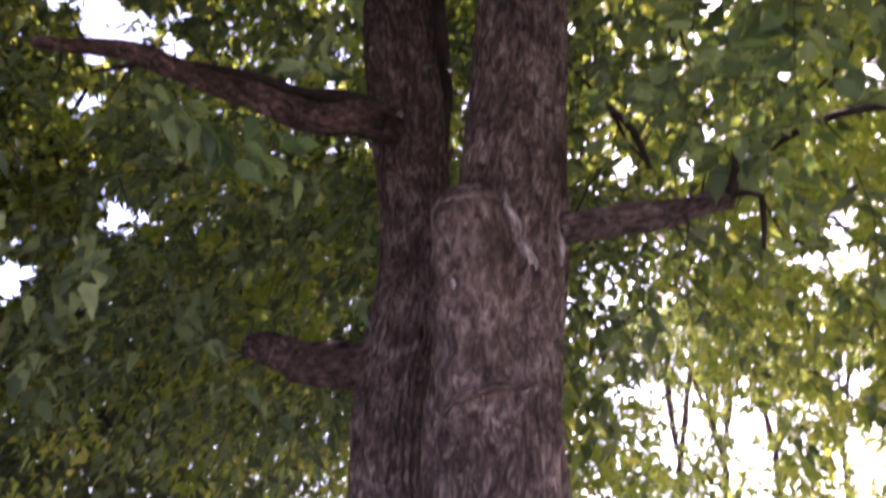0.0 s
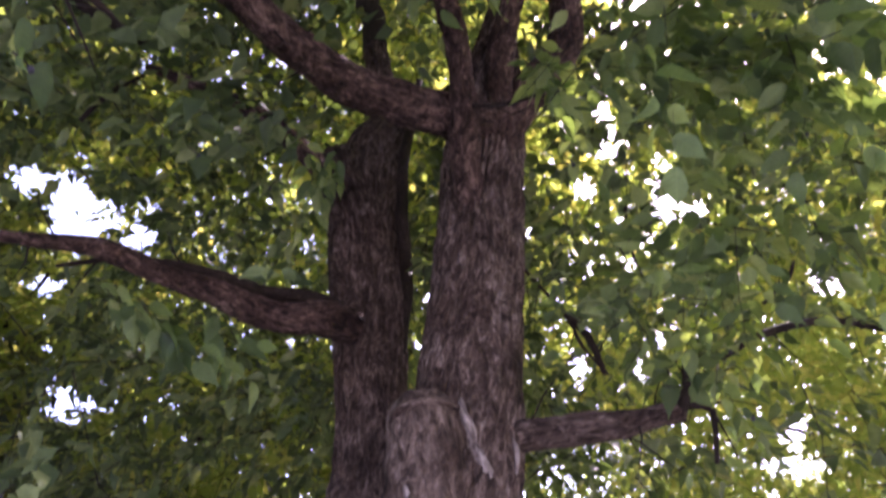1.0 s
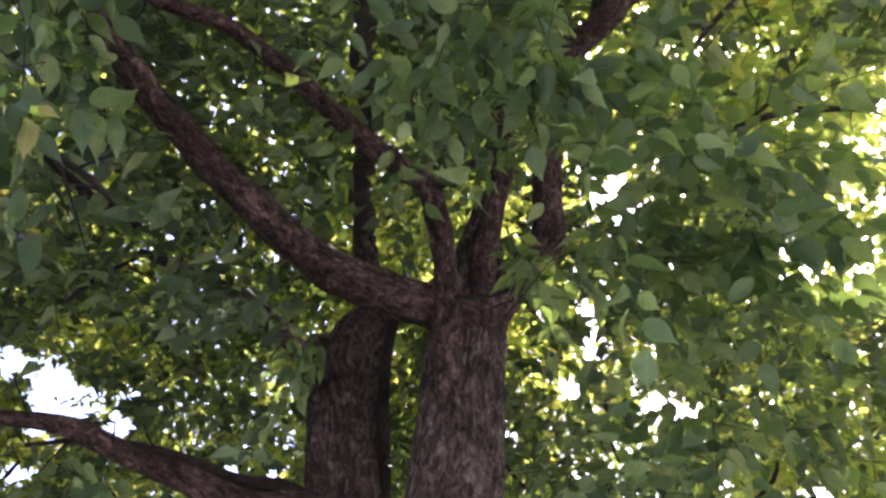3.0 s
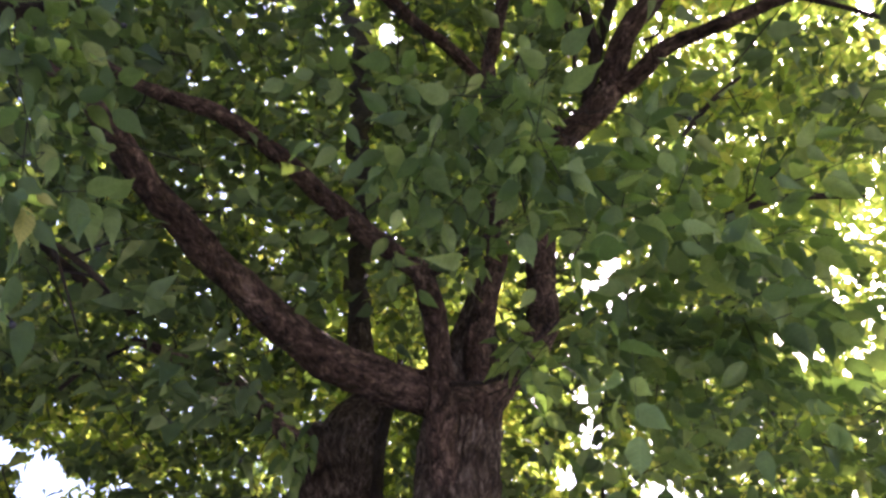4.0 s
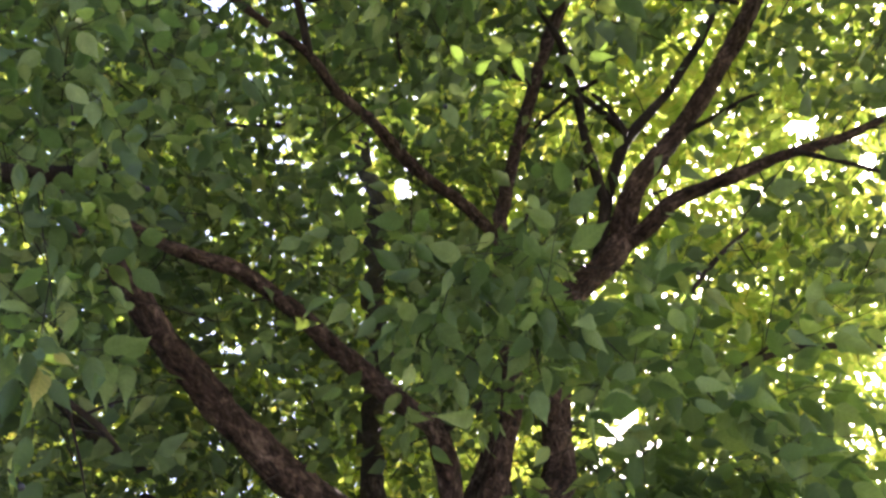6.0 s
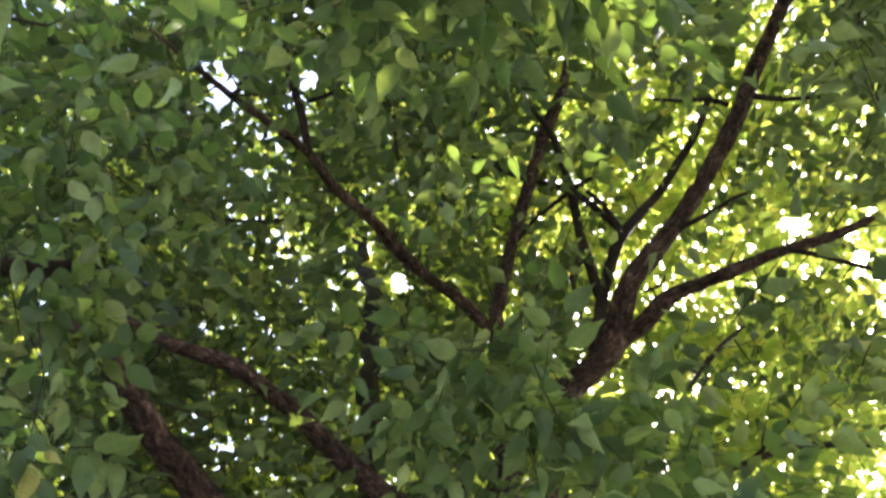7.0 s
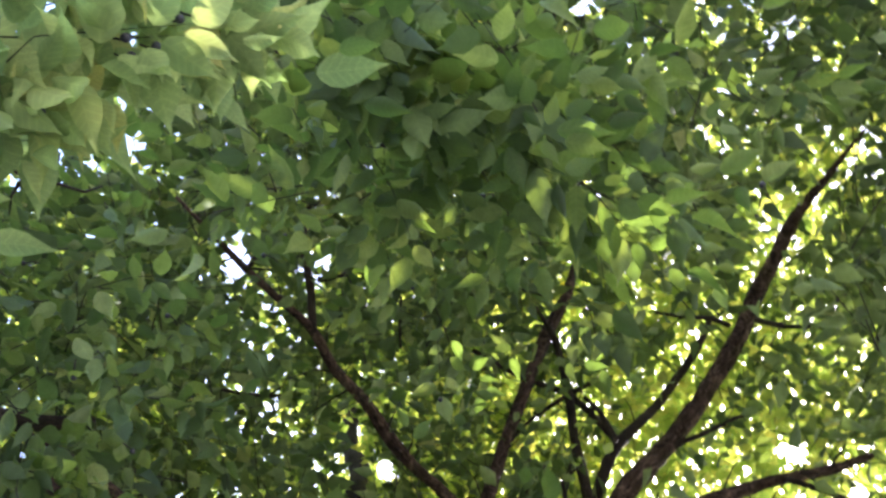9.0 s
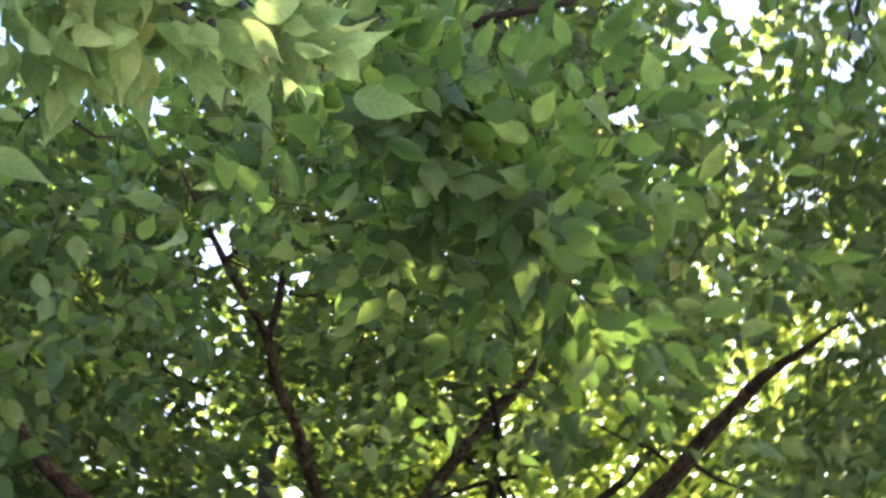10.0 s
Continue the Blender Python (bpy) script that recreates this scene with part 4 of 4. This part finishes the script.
for b, t, count, size in COVERING:
    for fork in range(3):
        b1, t1 = np.array([b]) + rng.normal(0, 0.03, (1, 3)), np.array([t]) + rng.normal(0, 0.03, (1, 3))
        near_base.append(b1[0])
        near_tip.append(t1[0])
        covering.append(sprays_of(b1, t1, count, size, rng, 0.35, 0.4))
for b, t, count, size in SPRAYS:
    # sprays closest to the camera's spot get the leaf with light painted in
    pale = np.linalg.norm(np.array(b) - CAMERA_SPOT) < 1.45
    for fork in range(3 if pale else 4):
        b1, t1 = np.array([b]), np.array([t])
        if fork:
            b1 = b1 + rng.normal(0, 0.05 if pale else 0.09, (1, 3))
            t1 = t1 + rng.normal(0, 0.05 if pale else 0.11, (1, 3))
        near_base.append(b1[0])
        near_tip.append(t1[0])
        group = sprays_of(b1, t1, count, size, rng, 0.35, 0.3)
        if fork == 0 and singles < 300:
            pos, way, up, sz = group
            x, y, z = frames_of(way, up)
            for i in range(len(pos)):
                if not (outside_openings(pos[i:i + 1], 3) & clear_of_limb_view(pos[i:i + 1], 1.0, rng))[0]:
                    continue
                singles += 1
                ob = part("leaf", (PALE_MESHES if pale else LEAF_MESHES)[rng.randint(4)], tree, "leaf with light painted into its pale colour" if pale else "")
                ob.matrix_world = Matrix(np.column_stack([x[i] * sz[i], y[i] * sz[i], z[i] * sz[i], pos[i]]).tolist() + [[0, 0, 0, 1]])
        else:
            (joined_pale if pale else joined).append(group)


def leafy_bough(middle, across, deep, twigs, length):
    """A flat spread of twigs with broad overlapping leaves."""
    b1, t1 = crown_twigs(middle, (across, across, deep), twigs, rng, seed=61, clump=1.2, twig=0.24)
    near_base.extend(b1)
    near_tip.extend(t1)
    joined.append(sprays_of(b1, t1, 8, length, rng, 0.2, 0.22))


leafy_bough((-0.24, -0.02, 3.12), 0.22, 0.10, 22, 0.083)
leafy_bough((-0.01, 0.03, 3.24), 0.24, 0.10, 24, 0.083)
leafy_bough((0.14, -0.02, 3.10), 0.15, 0.08, 12, 0.080)
leafy_bough((-0.02, -0.16, 3.36), 0.26, 0.12, 22, 0.080)
leafy_bough((0.41, -0.16, 3.66), 0.34, 0.14, 22, 0.074)
leafy_bough((-0.66, 0.49, 3.50), 0.32, 0.14, 22, 0.075)
leafy_bough((-0.80, 0.64, 3.40), 0.30, 0.14, 24, 0.077)
leafy_bough((-0.86, 0.92, 3.36), 0.26, 0.14, 16, 0.075)
leafy_bough((-0.62, 0.80, 3.80), 0.30, 0.14, 19, 0.073)
leafy_bough((-0.72, 0.50, 3.76), 0.34, 0.14, 22, 0.075)
leafy_bough((0.08, 0.40, 3.86), 0.36, 0.14, 24, 0.071)
leafy_bough((-0.18, 0.24, 3.86), 0.36, 0.14, 22, 0.073)
leafy_bough((0.10, 0.86, 3.26), 0.20, 0.12, 16, 0.080)
leafy_bough((0.28, 0.88, 3.24), 0.18, 0.12, 14, 0.080)
leafy_bough((0.40, 0.98, 3.06), 0.18, 0.12, 12, 0.082)
leafy_bough((0.62, 0.98, 2.98), 0.20, 0.12, 14, 0.082)
leafy_bough((0.69, 1.71, 2.62), 0.20, 0.10, 17, 0.076)
leafy_bough((0.74, 1.55, 2.78), 0.22, 0.12, 18, 0.078)
leafy_bough((0.50, 2.00, 2.95), 0.26, 0.14, 18, 0.078)
leafy_bough((0.44, 1.52, 3.92), 0.16, 0.16, 12, 0.078)
leafy_bough((0.30, 1.30, 3.70), 0.22, 0.16, 12, 0.078)
for batch, mat, text in ((joined, LEAF_NEAR, "broad green leaves close overhead"), (joined_pale, LEAF_PAINTED_LIGHT, "leaves close overhead, light painted into their pale colour")):
    near = tuple(np.concatenate(a) for a in zip(*batch))
    near = pick(near, outside_openings(near[0], 3) & clear_of_limb_view(near[0], 1.0, rng))
    part("foliage", leaves_mesh("near_foliage", near, FINE, mat), tree, text, "stuff")
part("foliage", leaves_mesh("covering_foliage", tuple(np.concatenate(a) for a in zip(*covering)), FINE, LEAF_NEAR), tree, "green leaves hanging in front of the limbs", "stuff")
part("twig_tangle", twigs_mesh("near_twigs", CAMERA_SPOT + 1.02 * (np.array(near_base) - CAMERA_SPOT), CAMERA_SPOT + 1.02 * (np.array(near_tip) - CAMERA_SPOT), BARK_TWIG, 0.001, 0.12), tree, "thin dark twigs", "stuff")


def leaf_at(base, tip, mat=None, shape=0):
    """One leaf from its stalk's end to its tip, its underside turned to the camera's spot."""
    b, t = np.array([base], float), np.array([tip], float)
    x, y, z = frames_of(t - b, (b - CAMERA_SPOT) + rng.normal(0, 0.35, (1, 3)))
    k = np.linalg.norm(t - b)
    me = (PALE_MESHES if np.linalg.norm(b[0] - CAMERA_SPOT) < 1.45 and b[0][0] < -0.2 else LEAF_MESHES)[shape % 4]
    if mat:
        me = me.copy()
        me.materials[0] = mat
    ob = part("leaf", me, tree, "yellowing leaf" if mat else "")
    ob.matrix_world = Matrix(np.column_stack([x[0] * k, y[0] * k, z[0] * k, b[0]]).tolist() + [[0, 0, 0, 1]])


leaf_at((0.665, 1.928, 2.598), (0.649, 1.977, 2.505), None, 0)
leaf_at((0.703, 1.926, 2.577), (0.753, 1.936, 2.516), None, 1)
leaf_at((0.692, 1.911, 2.614), (0.741, 1.888, 2.623), None, 2)
leaf_at((0.611, 1.926, 2.637), (0.678, 1.917, 2.611), None, 3)
leaf_at((0.787, 1.886, 2.593), (0.811, 1.901, 2.542), None, 0)
leaf_at((0.720, 1.898, 2.619), (0.788, 1.864, 2.635), None, 1)
leaf_at((-0.506, 0.173, 2.529), (-0.432, 0.167, 2.567), None, 2)
leaf_at((-0.515, 0.121, 2.538), (-0.487, 0.129, 2.550), None, 3)
leaf_at((-0.330, -0.107, 2.748), (-0.258, -0.042, 2.766), None, 0)
leaf_at((-0.372, -0.120, 2.734), (-0.318, -0.043, 2.750), None, 1)
leaf_at((-0.291, -0.097, 2.707), (-0.239, -0.106, 2.720), None, 2)
leaf_at((-0.389, -0.063, 2.728), (-0.338, -0.032, 2.743), None, 3)
leaf_at((-0.464, -0.043, 2.752), (-0.447, 0.018, 2.754), None, 0)
leaf_at((-0.480, -0.022, 2.689), (-0.436, 0.032, 2.702), None, 1)
leaf_at((-0.434, -0.038, 2.817), (-0.425, 0.008, 2.817), None, 2)
leaf_at((-0.343, -0.014, 2.845), (-0.316, 0.039, 2.847), None, 3)
leaf_at((-0.547, 0.053, 2.648), (-0.484, 0.107, 2.670), None, 0)
leaf_at((-0.565, 0.083, 2.634), (-0.519, 0.112, 2.652), None, 1)
leaf_at((-0.502, -0.058, 2.625), (-0.444, -0.048, 2.652), LEAF_YELLOW, 2)
leaf_at((-0.484, -0.041, 2.633), (-0.437, -0.036, 2.654), LEAF_YELLOW, 3)
leaf_at((-0.531, -0.013, 2.720), (-0.501, 0.026, 2.730), None, 0)
leaf_at((-0.384, -0.024, 2.727), (-0.350, 0.030, 2.734), None, 1)
leaf_at((-0.151, -0.034, 2.887), (-0.075, -0.042, 2.895), None, 2)
leaf_at((-0.225, -0.067, 2.876), (-0.122, -0.095, 2.892), None, 3)
leaf_at((0.122, -0.051, 2.946), (0.125, -0.103, 2.947), None, 0)
leaf_at((0.144, -0.072, 2.945), (0.191, -0.099, 2.941), None, 1)
leaf_at((0.137, -0.043, 2.945), (0.224, -0.066, 2.936), None, 2)
leaf_at((0.152, -0.030, 2.943), (0.225, -0.032, 2.935), None, 3)
leaf_at((0.115, -0.022, 2.945), (0.155, 0.004, 2.940), None, 0)
leaf_at((0.160, 0.012, 2.939), (0.212, -0.012, 2.935), None, 1)
leaf_at((0.083, -0.061, 2.999), (0.123, -0.043, 2.996), None, 2)
leaf_at((0.057, -0.079, 3.000), (0.072, -0.141, 3.000), None, 3)
leaf_at((-0.190, -0.104, 2.832), (-0.131, -0.130, 2.841), None, 0)
leaf_at((0.336, 0.859, 3.034), (0.414, 0.823, 3.039), None, 1)
leaf_at((0.324, 0.845, 2.986), (0.378, 0.878, 2.952), None, 2)
leaf_at((0.314, 0.899, 3.013), (0.341, 0.932, 2.986), None, 3)
leaf_at((0.395, 0.943, 2.965), (0.451, 0.908, 2.975), None, 0)
leaf_at((0.544, 0.813, 2.754), (0.590, 0.763, 2.770), None, 1)
leaf_at((0.545, 0.802, 2.762), (0.625, 0.801, 2.726), None, 2)
leaf_at((0.498, 0.830, 2.825), (0.551, 0.841, 2.796), None, 3)
leaf_at((0.499, 0.859, 2.803), (0.547, 0.866, 2.780), None, 0)
leaf_at((0.607, 0.865, 2.685), (0.657, 0.841, 2.679), None, 1)
leaf_at((-0.119, 0.936, 3.242), (-0.072, 0.977, 3.221), None, 2)
leaf_at((-0.131, 0.983, 3.212), (-0.192, 1.010, 3.187), None, 3)
leaf_at((-0.070, 0.948, 3.121), (-0.110, 0.989, 3.091), None, 0)
leaf_at((-0.508, 0.799, 2.995), (-0.452, 0.849, 2.985), None, 1)
leaf_at((-0.546, 0.821, 2.966), (-0.507, 0.854, 2.961), None, 2)
leaf_at((-0.563, 0.774, 2.987), (-0.503, 0.770, 3.014), None, 3)
leaf_at((-0.562, 0.859, 2.736), (-0.527, 0.909, 2.714), None, 0)
leaf_at((-0.576, 0.840, 2.743), (-0.584, 0.891, 2.698), LEAF_YELLOW, 1)
leaf_at((-0.603, 0.838, 2.730), (-0.572, 0.829, 2.754), None, 2)
leaf_at((-0.582, 0.853, 2.798), (-0.553, 0.877, 2.795), LEAF_YELLOW, 3)
leaf_at((0.165, 0.829, 3.305), (0.127, 0.869, 3.286), None, 0)
leaf_at((0.229, 0.858, 3.284), (0.228, 0.800, 3.313), None, 1)
leaf_at((0.078, 0.921, 3.259), (0.109, 0.871, 3.286), None, 2)
leaf_at((0.297, 1.128, 2.971), (0.260, 1.160, 2.950), None, 3)


# small dark berries on thin stalks among the close leaves
bm = bmesh.new()
bmesh.ops.create_icosphere(bm, subdivisions=2, radius=0.0062)
berry_me = bpy.data.meshes.new("berry")
bm.to_mesh(berry_me)
bm.free()
mb, nb = material("berry_skin")
bo = nb.nodes.new("ShaderNodeOutputMaterial")
bb = node(nb, "ShaderNodeBsdfPrincipled", Roughness=0.6)
bb.inputs["Base Color"].default_value = (0.015, 0.014, 0.018, 1)
nb.links.new(bb.outputs[0], bo.inputs[0])
berry_me.materials.append(mb)


STALK = tube_mesh("berry_stalk", [(0, 0, 0.003, 0.0008), (-0.012, 0.004, 0.016, 0.0008), (-0.03, 0.002, 0.026, 0.001)], 0, 3, BARK_TWIG)


def berry_at(x, y, z, turn=0.0):
    ob = part("berry", berry_me, tree, "small ripe black berry")
    ob.matrix_world = pose(x, y, z, 0, 0, turn)
    stalk = part("berry_stalk", STALK, tree)
    stalk.parent, stalk.matrix_parent_inverse = ob, Matrix()


berry_at(-0.403, -0.077, 2.616)
berry_at(-0.395, -0.057, 2.618)
berry_at(-0.370, -0.073, 2.629)
berry_at(-0.349, -0.109, 2.637)
berry_at(-0.330, -0.119, 2.643)
berry_at(-0.375, -0.122, 2.627)

# and, thinly, at the twigs' ends through the low crown
low_tips = np.vstack([np.array(near_tip), tip[np.linalg.norm(tip - CAMERA_SPOT, axis=1) < 3.4]])
low_tips = low_tips[clear_of_limb_view(low_tips, 1.0, rng) & outside_openings(low_tips, 3)]
for k in np.random.RandomState(91).choice(len(low_tips), 170, replace=False):
    berry_at(*(low_tips[k] - np.array([0.0, 0.0, 0.03])), turn=47.0 * k)


# ---- trees round about ----
def far_tree(at, height, spread, seed, sprays, label, leaf=0.1, trunk=0.16):
    r = np.random.RandomState(seed)
    t = tagged(new("tree"), label, "tree", "trees round about")
    x, y = at
    lean = r.uniform(-0.3, 0.3, 2)
    pts = [(x, y, -0.1, trunk * 1.3), (x, y, 0.4, trunk), (x + lean[0] * 0.5, y + lean[1] * 0.5, height * 0.35, trunk * 0.8), (x + lean[0], y + lean[1], height * 0.7, trunk * 0.45), (x + lean[0], y + lean[1], height * 0.95, 0.02)]
    part("trunk", tube_mesh("trunk", pts, 0, seed, BARK_LIMB), t)
    for k in range(6):
        a = k * 2.4 + r.uniform(0, 1)
        z0 = height * r.uniform(0.25, 0.6)
        ln = spread * r.uniform(0.6, 0.9)
        px, py = x + lean[0] * 0.5, y + lean[1] * 0.5
        part("limb", tube_mesh("limb", [(px, py, z0, trunk * 0.4), (px + 0.4 * ln * math.cos(a), py + 0.4 * ln * math.sin(a), z0 + 0.25 * ln, trunk * 0.28), (px + ln * math.cos(a), py + ln * math.sin(a), z0 + 0.6 * ln, 0.012)], 0, seed + k, BARK_TWIG), t)
    b, e = crown_twigs((x, y, height * 0.52), (spread, spread, height * 0.46), sprays, r, 0.25, seed + 30, 0.35, twig=0.5)
    lv = sprays_of(b, e, 9, leaf, r)
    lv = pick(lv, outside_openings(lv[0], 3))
    # the label picks the leaf copy: painted sun, painted shade or plain
    part("crown", leaves_mesh("crown", lv, SMALL, LEAF_PAINTED_SUN_FAR if "sunlit" in label else LEAF_PAINTED_SHADE if "dark" in label else LEAF), t, kind="stuff")
    return t


far_tree((-4.6, 7.2), 9, 4.2, 101, 8000, "tall dense green tree beside the two-stemmed tree, shade painted into dark leaves", 0.12)
far_tree((0.0, 9.5), 11, 4.6, 102, 5200, "tall green tree behind the two-stemmed tree", 0.12)
far_tree((5.6, 8.6), 10, 3.8, 103, 4500, "yellow-green tree beyond the crown, sunlit glow painted in", 0.12)
far_tree((8.2, 3.5), 9, 3.5, 104, 3000, "yellow-green tree beyond the crown, sunlit glow painted in", 0.12)
# added out of view to keep light off the left side
far_tree((-5.8, 1.2), 8.5, 3.2, 105, 3500, "unseen added tree with dark leaves, blocks light from the left", 0.12)
far_tree((-3.4, 9.6), 6.0, 2.8, 109, 3000, "dense green tree behind the two-stemmed tree, shade painted into dark leaves", 0.13, 0.12)
far_tree((-3.0, 19.0), 11, 5.0, 108, 1800, "green tree far behind", 0.16, 0.14)


def young_tree(at, height, seed, sprays):
    """A slender tree that forks twice, with a thin crown."""
    r = np.random.RandomState(seed)
    t = tagged(new("tree"), "slender young tree with sparse yellow-green leaves, sunlit glow painted in", "tree", "trees round about")
    x, y = at
    fork = np.array([x + r.uniform(-0.15, 0.15), y, height * 0.52])
    part("trunk", tube_mesh("trunk", [(x, y, -0.1, 0.085), (x, y, 0.5, 0.072), tuple(fork) + (0.058,)], 0, seed, BARK_LIMB), t)
    ends = []
    for k in range(4):
        a = k * 1.57 + r.uniform(0, 1.2)
        reach = r.uniform(0.5, 0.95)
        mid = fork + [0.45 * reach * math.cos(a), 0.45 * reach * math.sin(a), height * 0.15]
        end = fork + [reach * math.cos(a), reach * math.sin(a), height * r.uniform(0.3, 0.44)]
        part("limb", tube_mesh("limb", [tuple(fork) + (0.045,), tuple(mid) + (0.034,), tuple(end) + (0.008,)], 0, seed + k, BARK_LIMB), t)
        for _ in range(3):
            b = mid + (end - mid) * r.uniform(0.0, 0.7)
            e = b + r.normal(0, 0.35, 3) + [0.3 * math.cos(a), 0.3 * math.sin(a), 0.35]
            part("twig", tube_mesh("twig", [tuple(b) + (0.02,), tuple((b + e) / 2 + [0, 0, 0.06]) + (0.014,), tuple(e) + (0.005,)], 0, seed + 9, BARK_LIMB), t)
            ends.append(e)
        ends.append(end)
    ends = np.array(ends)
    base = ends[r.randint(len(ends), size=sprays)] + r.normal(0, 0.32, (sprays, 3))
    low = r.uniform(size=sprays) < 0.5
    base[low] = np.array([x, y, height * 0.36]) + r.normal(0, 1, (low.sum(), 3)) * [0.8, 0.8, height * 0.12]
    leaves = sprays_of(base, base + r.normal(0, 0.28, (sprays, 3)), 9, 0.13, r)
    part("crown", leaves_mesh("crown", leaves, SMALL, LEAF_PAINTED_SUN_FAR), t, kind="stuff")


for k, (x, y) in enumerate(((3.8, 15.0), (4.75, 15.6), (5.9, 16.5), (7.3, 17.0), (9.0, 18.0))):
    young_tree((x, y), 7.4 + 0.4 * k, 120 + 7 * k, 420)
